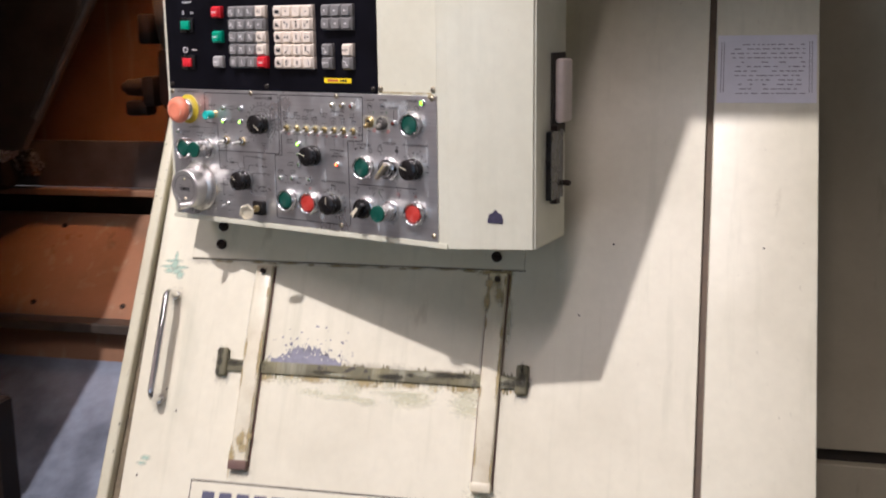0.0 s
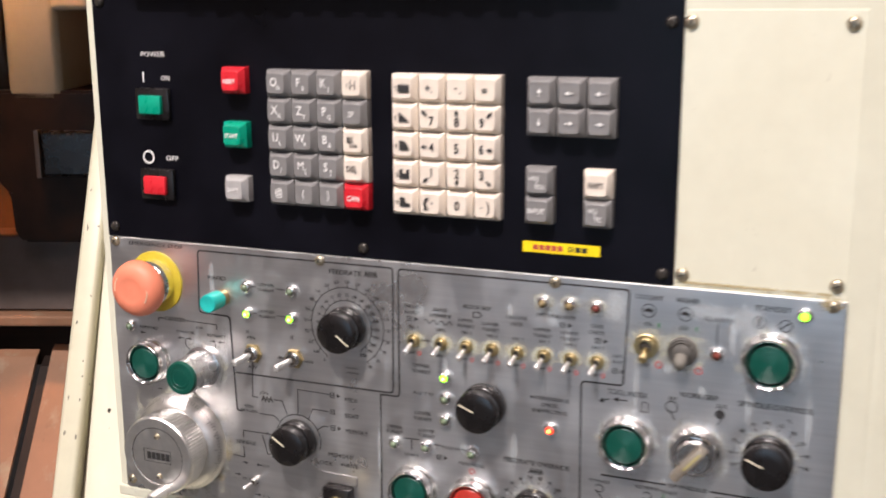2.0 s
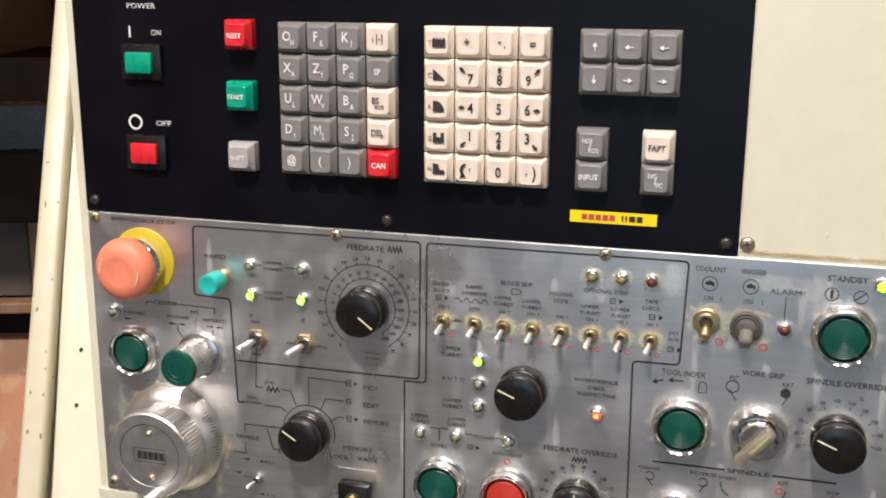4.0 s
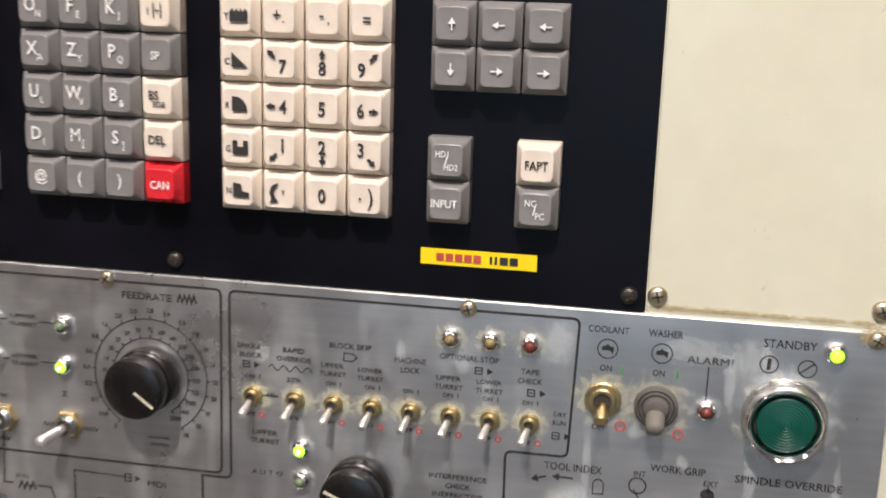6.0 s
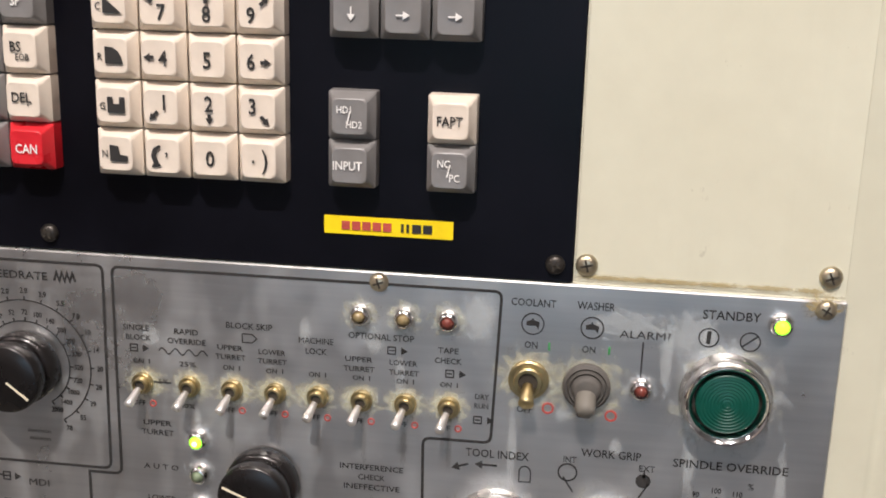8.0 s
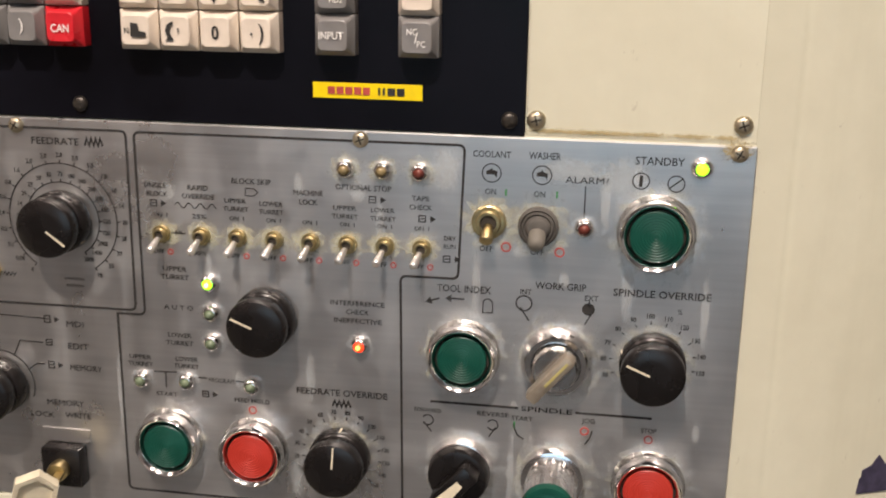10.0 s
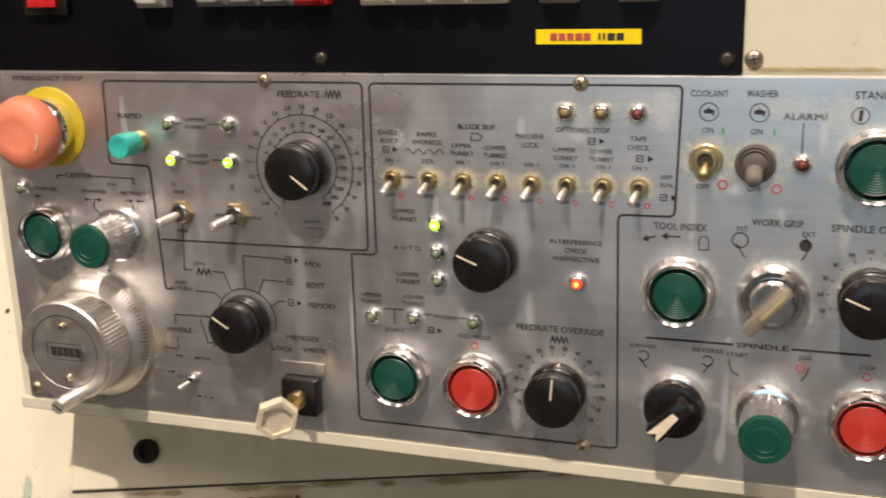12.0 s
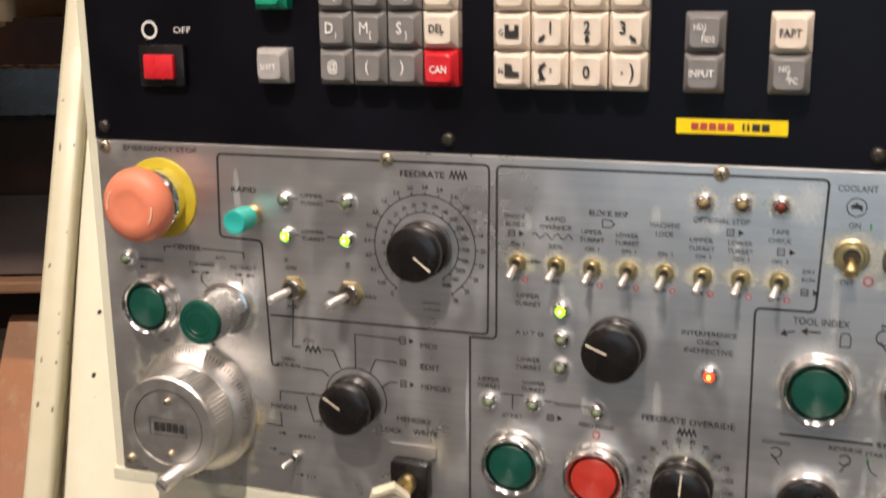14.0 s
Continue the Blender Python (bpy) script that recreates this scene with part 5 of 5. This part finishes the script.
def flake(u, w, r, seed, material, parent, name, label, squash=1.0, rough=0.5, d=-0.0006):
    """A worn or stained patch with a ragged rim."""
    rnd = random.Random(seed)
    n = 44 if r > 0.006 else 16
    pts = []
    for i in range(n):
        a = 2 * math.pi * i / n
        q = r * (1 - rough * rnd.random() ** 1.5)
        pts.append((u + q * math.cos(a), w + squash * q * math.sin(a)))
    part(name, outline(pts, 0.0004, d), material, parent, label)


BARE = plain("bare_slate_steel", (0.185, 0.185, 0.225), 0.5, 0.2, 0.25, 60, 0.2)
rnd = random.Random(8)
pts = [(0.270, up(0.8515)), (0.148, up(0.8515))]
for i in range(38):
    q = i / 37
    pts.append((0.148 + 0.122 * q + rnd.uniform(-0.001, 0.001), up(0.8515) + (0.008 + 0.026 * math.sin(math.pi * q) ** 1.3) * rnd.uniform(0.55, 1.0)))
part("worn_patch", outline(pts, 0.0004, -0.0006), BARE, front, "bare slate blue patch")
for i in range(110):
    u = rnd.gauss(0.222, 0.038)
    flake(u, up(0.868) + 0.2 * abs(u - 0.215) * -1 + rnd.expovariate(1 / 0.014), rnd.uniform(0.0010, 0.0040) * rnd.random() ** 0.5, 100 + i, BARE, front, "paint_chip", "", rnd.uniform(0.35, 0.95), 0.65)
for i in range(26):
    flake(rnd.uniform(0.165, 0.258), up(0.857) + rnd.uniform(0.0, 0.018), rnd.uniform(0.0009, 0.0026), 240 + i, CREAM, front, "paint_chip", "", rnd.uniform(0.35, 0.9), 0.65, -0.0009)
HAZE_GREEN = haze("pale_green_film", (0.40, 0.55, 0.45), 0.7)
for u, z, w, h in ((-0.056, 1.000, 0.0110, 0.0022), (-0.061, 0.991, 0.0120, 0.0020), (-0.048, 0.984, 0.0070, 0.0040), (-0.050, 0.698, 0.006, 0.003), (-0.055, 0.690, 0.006, 0.002), (-0.052, 1.006, 0.0022, 0.0080), (-0.038, 0.990, 0.0080, 0.0018), (-0.053, 0.994, 0.0050, 0.0060), (-0.062, 0.984, 0.0060, 0.0030), (-0.040, 0.978, 0.0050, 0.0050)):
    film(front, u, up(z), w, h, HAZE_GREEN, -0.00045)
for i, (u, z) in enumerate(((-0.060, 0.672), (-0.031, 0.801), (-0.008, 0.770), (0.652, 0.945), (0.70, 1.05), (0.93, 1.05), (-0.070, 1.12), (-0.068, 1.16), (-0.06, 1.21))):
    flake(u, up(z), 0.0019, 300 + i, DARK, front if u < 0.8 else cover, "paint_chip", "", 1.3, 0.6, -0.0005 if u < 0.8 else -0.0046)
CHIP = plain("bare_grey_primer", (0.13, 0.12, 0.09), 0.6, 0, 0.3, 200)
for i in range(22):
    w = up(rnd.uniform(0.66, 1.36))
    flake(-0.0965 + 0.0227 * w + rnd.choice((0.0, 0.0, 0.0, -0.010)) + rnd.uniform(-0.0006, 0.0006), w, rnd.uniform(0.0006, 0.0013), 500 + i, CHIP, front, "paint_chip", "", rnd.uniform(0.8, 3.5), 0.7, -0.0122)
OCHRE = plain("ochre_run", (0.50, 0.40, 0.20), 0.6, 0, 0.25, 40)
GRIME = plain("olive_grime", (0.20, 0.18, 0.10), 0.7, 0, 0.3, 60)
for i in range(95):
    u = rnd.uniform(0.135, 0.505) if i < 80 else rnd.uniform(0.535, 0.556)
    below = i % 3 != 0
    flake(u, up(0.834) - rnd.uniform(0.0, 0.006) if below else up(0.852) + rnd.uniform(-0.001, 0.003), rnd.uniform(0.0010, 0.0030), 600 + i, OCHRE if below and i % 2 else GRIME, front, "drip", "", rnd.uniform(1.5, 4.5), 0.6, -0.0003 - 0.00002 * (i % 7))
for i in range(9):
    u = 0.145 + 0.041 * i + rnd.uniform(-0.01, 0.01)
    film(front, u, up(0.832), rnd.uniform(0.010, 0.020), rnd.uniform(0.005, 0.009), (HAZE_BAND, HAZE_YELLOW)[i % 2], -0.0002 - 0.00003 * i)
    film(front, u + 0.01, up(0.850), rnd.uniform(0.012, 0.022), rnd.uniform(0.005, 0.009), HAZE_DARK, -0.00035 - 0.00003 * i)
for u, z, w, h, m in ((0.537, 0.985, 0.003, 0.026, HAZE_BAND), (0.541, 0.930, 0.004, 0.030, HAZE_YELLOW), (0.100, 0.900, 0.002, 0.06, HAZE_DARK), (0.136, 0.905, 0.002, 0.06, HAZE_DARK), (0.537, 0.880, 0.002, 0.05, HAZE_DARK), (0.502, 0.900, 0.002, 0.06, HAZE_DARK), (0.118, 0.690, 0.013, 0.008, HAZE_DARK), (0.520, 0.688, 0.016, 0.012, HAZE_YELLOW), (0.064, 0.842, 0.011, 0.020, HAZE_DARK), (0.570, 0.842, 0.010, 0.020, HAZE_DARK), (-0.040, 0.942, 0.010, 0.012, HAZE_DARK), (-0.040, 0.783, 0.010, 0.012, HAZE_DARK), (0.30, 1.004, 0.09, 0.004, HAZE_DARK), (0.00, 1.004, 0.02, 0.006, HAZE_DARK), (0.514, 1.002, 0.02, 0.005, HAZE_BAND)):
    film(front, u, up(z), w, h, m, -0.00062)
for i in range(14):
    film(front, 0.02 + 0.037 * i + rnd.uniform(-0.012, 0.012), up(1.0035) - rnd.uniform(0, 0.002), rnd.uniform(0.004, 0.014), rnd.uniform(0.0008, 0.0022), HAZE_BAND, -0.0007)

HAZE_OIL = haze("black_oil_film", (0.045, 0.042, 0.028), 0.75)
for i in range(16):
    film(rail, rnd.uniform(0.075, 0.560), up(rnd.uniform(0.836, 0.850)), rnd.uniform(0.004, 0.018), rnd.uniform(0.0015, 0.0045), HAZE_OIL if i % 4 else HAZE_YELLOW, -0.0052)
for u in (0.064, 0.570):
    for j in range(4):
        film(rail, u + rnd.uniform(-0.006, 0.006), up(0.847) + rnd.uniform(-0.018, 0.018), rnd.uniform(0.002, 0.005), rnd.uniform(0.003, 0.007), HAZE_OIL, -0.0103)
        film(front, u + rnd.uniform(-0.012, 0.012), up(0.845) + rnd.uniform(-0.022, 0.012), rnd.uniform(0.003, 0.007), rnd.uniform(0.004, 0.009), HAZE_DARK, -0.0008)
for i in range(10):
    film(front, rnd.uniform(0.14, 0.50), up(0.825) - rnd.uniform(0.0, 0.03), rnd.uniform(0.012, 0.030), rnd.uniform(0.003, 0.010), HAZE_YELLOW, -0.0006)
for i, (bar, u0, u1, z0, z1) in enumerate(BARS):
    low, high = up(z0), up(z1)
    for j in range(9):
        edge = u0 + 0.002 if j % 2 else u1 - 0.002
        film(bar, edge, rnd.uniform(low, high), rnd.uniform(0.0010, 0.0022), rnd.uniform(0.006, 0.022), HAZE_BAND, -0.0122)
    for j in range(5):
        film(bar, rnd.uniform(u0, u1), (low + rnd.uniform(0.01, 0.05)) if i == 0 else (high - rnd.uniform(0.0, 0.06)), rnd.uniform(0.002, 0.006), rnd.uniform(0.004, 0.012), HAZE_BAND, -0.0123)

sheet = thing("paper_notice", DOOR, "white paper notice with faint print taped to the end cover", "notice")
part("paper", box(0.851, 1.006, -0.0050, -0.0044, up(1.266), up(1.372)), PAPER, sheet)
bm = bmesh.new()
for u in (0.857, 0.861, 0.994, 0.998):
    box(u, u + 0.0012, -0.0053, -0.0049, up(1.282), up(1.362), bm=bm)
for j in range(12):
    w = up(1.357) - 0.0078 * j
    u = 0.872 + rnd.uniform(0, 0.02)
    while u < 0.985:
        k = rnd.uniform(0.003, 0.012)
        if rnd.random() < 0.85:
            box(u, min(u + k, 0.988), -0.0053, -0.0049, w - 0.0009, w + 0.0008, bm=bm)
        u += k + rnd.uniform(0.0015, 0.006)
part("print", bm, PAPER_INK, sheet, "faint grey print bars")

name_plate = thing("name_plate", DOOR, "cream name plate with dark letter bars low on the door", "plate")
part("plate_sheet", box(0.040, 0.52, -0.0025, 0.0, up(0.52), up(0.671), 0.001), CREAM, name_plate)
part("plate_gap", box(0.038, 0.522, -0.0008, 0.0, up(0.518), up(0.6735)), DARK, name_plate, "dark edge line")
SLATE = plain("slate_blue_ink", (0.08, 0.08, 0.13), 0.5)
for i in range(6):
    part("letter_bar", box(0.062 + 0.030 * i, 0.083 + 0.030 * i, -0.0032, -0.0022, up(0.600), up(0.658)), SLATE, name_plate, "dark blue letter bar")

# ---- working space of the lathe ----
chamber = thing("lathe_housing", MACHINE, "oily orange-brown sheet lining of the lathe's working space", "housing")
part("back_sheet", box(-1.7, 0.30, 1.15, 1.17, 1.00, 2.0), COPPER, chamber)
part("upper_guard", box(-1.7, -0.29, 0.795, 0.81, 1.019, 1.133, 0.002), GREY_SHEET, chamber, "grey guard sheet")
part("guard_end", box(-0.287, 0.25, 0.79, 0.80, 1.0, 1.16), COPPER, chamber)
part("guard_shelf", box(-1.7, 0.25, 0.81, 1.15, 1.06, 1.072), COPPER, chamber)
part("guard_lip", box(-1.7, 0.25, 0.770, 0.81, 1.000, 1.016, 0.003), COPPER, chamber)
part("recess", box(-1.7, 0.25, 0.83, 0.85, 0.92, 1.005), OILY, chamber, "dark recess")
slope = outline([(0.80, 0.943), (0.815, 0.950), (0.615, 0.748), (0.600, 0.741)], -1.7, -0.405, plane="yz")
part("slope_sheet", slope, COPPER, chamber)
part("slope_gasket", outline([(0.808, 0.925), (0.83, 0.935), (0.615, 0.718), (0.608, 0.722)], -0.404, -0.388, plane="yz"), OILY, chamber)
part("slope_end", outline([(0.82, 0.950), (0.835, 0.955), (0.635, 0.752), (0.620, 0.745)], -0.387, 0.25, plane="yz"), COPPER, chamber)
for u, q in ((-0.485, 0.10), (-0.485, 0.88), (-0.72, 0.10), (-0.72, 0.88), (-0.95, 0.10)):
    part("screw", lathe([(0.007, 0), (0.006, 0.003), (0.003, 0.004)], 12), OILY, chamber, m=pose(u, 0.80 - 0.2 * q, 0.943 - 0.202 * q, -45, 0, 0), smooth=40)
part("lower_shelf", box(-1.7, 0.25, 0.55, 0.62, 0.718, 0.740, 0.003), DISC, chamber)
part("lower_sheet", outline([(0.60, 0.718), (0.61, 0.718), (0.585, 0.64), (0.575, 0.64)], -1.7, 0.25, plane="yz"), COPPER, chamber)
part("chip_tray", outline([(0.585, 0.650), (0.585, 0.640), (0.25, 0.442), (0.25, 0.452)], -1.2, 0.25, plane="yz"), TRAY, chamber, "wet grey chip tray")
part("tray_lip", box(-1.2, 0.25, 0.235, 0.252, 0.430, 0.456, 0.003), TRAY, chamber)
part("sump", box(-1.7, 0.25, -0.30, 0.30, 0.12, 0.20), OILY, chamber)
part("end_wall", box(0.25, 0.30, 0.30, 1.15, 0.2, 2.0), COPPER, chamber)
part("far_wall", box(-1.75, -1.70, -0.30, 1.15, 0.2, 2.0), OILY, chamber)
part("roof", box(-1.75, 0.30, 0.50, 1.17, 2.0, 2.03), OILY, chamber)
guard = outline([(-1.6, 2.0), (-0.17, 2.0), (-0.516, 1.427), (-0.652, 1.205), (-0.70, 1.13), (-1.6, 1.13)], 0.60, 0.625)
part("chuck_guard", guard, plain("brown_guard_paint", (0.085, 0.06, 0.045), 0.5, 0.2, 0.3, 12), chamber, "dark brown chuck guard")
part("guard_edge", tube([(-0.17, 0.592, 2.0), (-0.516, 0.592, 1.427), (-0.652, 0.592, 1.205)], 0.010, 10), DISC, chamber, "rolled guard edge", smooth=60)
part("front_post", box(-0.48, -0.385, 0.00, 0.05, 0.20, 0.748, 0.004), OILY, chamber, "dark post with bright edge")
part("post_edge", box(-0.387, -0.382, -0.004, 0.045, 0.20, 0.745), OILY, chamber)

# unseen casing sheets above and beside the opening, added to shade the working space
casing = thing("light_block_casing", DOOR, "unseen cream casing sheets added to shade the lathe's working space", "casing")
part("left_sheet", box(-1.90, -0.56, 0.02, 0.05, up(0.0), up(2.02), 0.002), CREAM, casing)
part("head_sheet", box(-0.558, -0.125, 0.02, 0.05, up(1.57), up(2.02), 0.002), CREAM, casing)
# unseen box added overhead; its front edge shadows the top of the end cover
top_box = thing("shade_canopy", MACHINE, "unseen cream canopy added to cast shade on the end cover", "housing")
part("top_sheet", box(0.40, 2.0, -0.263, 1.2, 1.806, 2.10, 0.01), CREAM, top_box)

chuck = thing("lathe_chuck", MACHINE, "dark oily lathe chuck with bright jaws", "chuck")
part("body", lathe([(0.11, 0), (0.11, 0.10), (0.10, 0.11), (0.03, 0.11), (0.028, 0.09)], 48), OILY, chuck, m=pose(-0.93, 0.72, 1.13, 0, 0, 90), smooth=40)
for a in (20, 140, 260):
    jaw = box(-0.018, 0.018, -0.160, -0.108, 0.030, 0.095, 0.003)
    part("jaw", jaw, STEEL, chuck, "bright steel jaw", pose(-0.93, 0.72, 1.13, 0, 0, 90) @ pose(0, 0, 0, 0, a, 0))

turret = thing("tool_turret", MACHINE, "beige-covered lathe tool turret with oily black holders", "turret")
part("disc", lathe([(0.195, 0), (0.195, 0.028), (0.188, 0.034), (0.06, 0.034), (0.055, 0.05)], 64), DISC, turret, "brown oiled turret disc", pose(-0.390, 0.935, 1.452, 0, 0, -90), smooth=40)
part("cover", box(-0.389, -0.312, 0.745, 1.10, 1.330, 1.80, 0.012, 3), BEIGE_DARK, turret, "beige cover", smooth=40)
part("cover_step", box(-0.316, -0.20, 0.735, 1.10, 1.462, 1.80, 0.006), BEIGE_DARK, turret)
blk = outline([(-0.420, 1.352), (-0.22, 1.352), (-0.22, 1.134), (-0.385, 1.134), (-0.397, 1.146), (-0.400, 1.205), (-0.425, 1.235)], 0.745, 1.00)
bmesh.ops.bevel(blk, geom=blk.edges[:], offset=0.004, segments=2, affect="EDGES")
part("lower_block", blk, OILY, turret, "black oily tool block", smooth=40)
part("block_face", box(-0.345, -0.23, 0.735, 0.75, 1.232, 1.296, 0.004), BLACK_PLASTIC, turret)
part("block_edge", box(-0.353, -0.346, 0.732, 0.75, 1.230, 1.298, 0.001), DISC, turret, "worn bright edge")
for z, s in ((1.262, 1.0), (1.405, 0.7)):
    part("holder", box(-0.455, -0.422, 0.72, 0.80, z - 0.040, z + 0.030, 0.008, 2), OILY, turret, "black tool holder", smooth=40)
    part("collet", lathe([(0.015, 0), (0.015, 0.020), (0.012, 0.024)], 24), STEEL, turret, "bright collet nut", pose(-0.428, 0.745, z + 0.012, 0, 0, -90), smooth=40)
    if s == 1.0:
        part("boring_bar", lathe([(0.019, 0), (0.021, 0.02), (0.019, 0.050), (0.012, 0.056), (0.011, 0.062)], 20), OILY, turret, "dark boring bar", pose(-0.450, 0.745, z + 0.004, 0, 0, -90), smooth=40)
        part("clamp", box(-0.500, -0.440, 0.72, 0.77, z - 0.062, z - 0.026, 0.010, 2), OILY, turret, smooth=40)

# ochre grime along the top edge of the switch plate
for x, w in ((0.418, 0.006), (0.432, 0.010), (0.447, 0.009), (0.462, 0.005), (0.479, 0.007), (0.494, 0.004)):
    film(console, x, 1.3064, w, 0.0008, HAZE_BAND, 0.0015)
film(plate, 0.499, 1.3015, 0.0045, 0.003, HAZE_BAND, -0.0002)
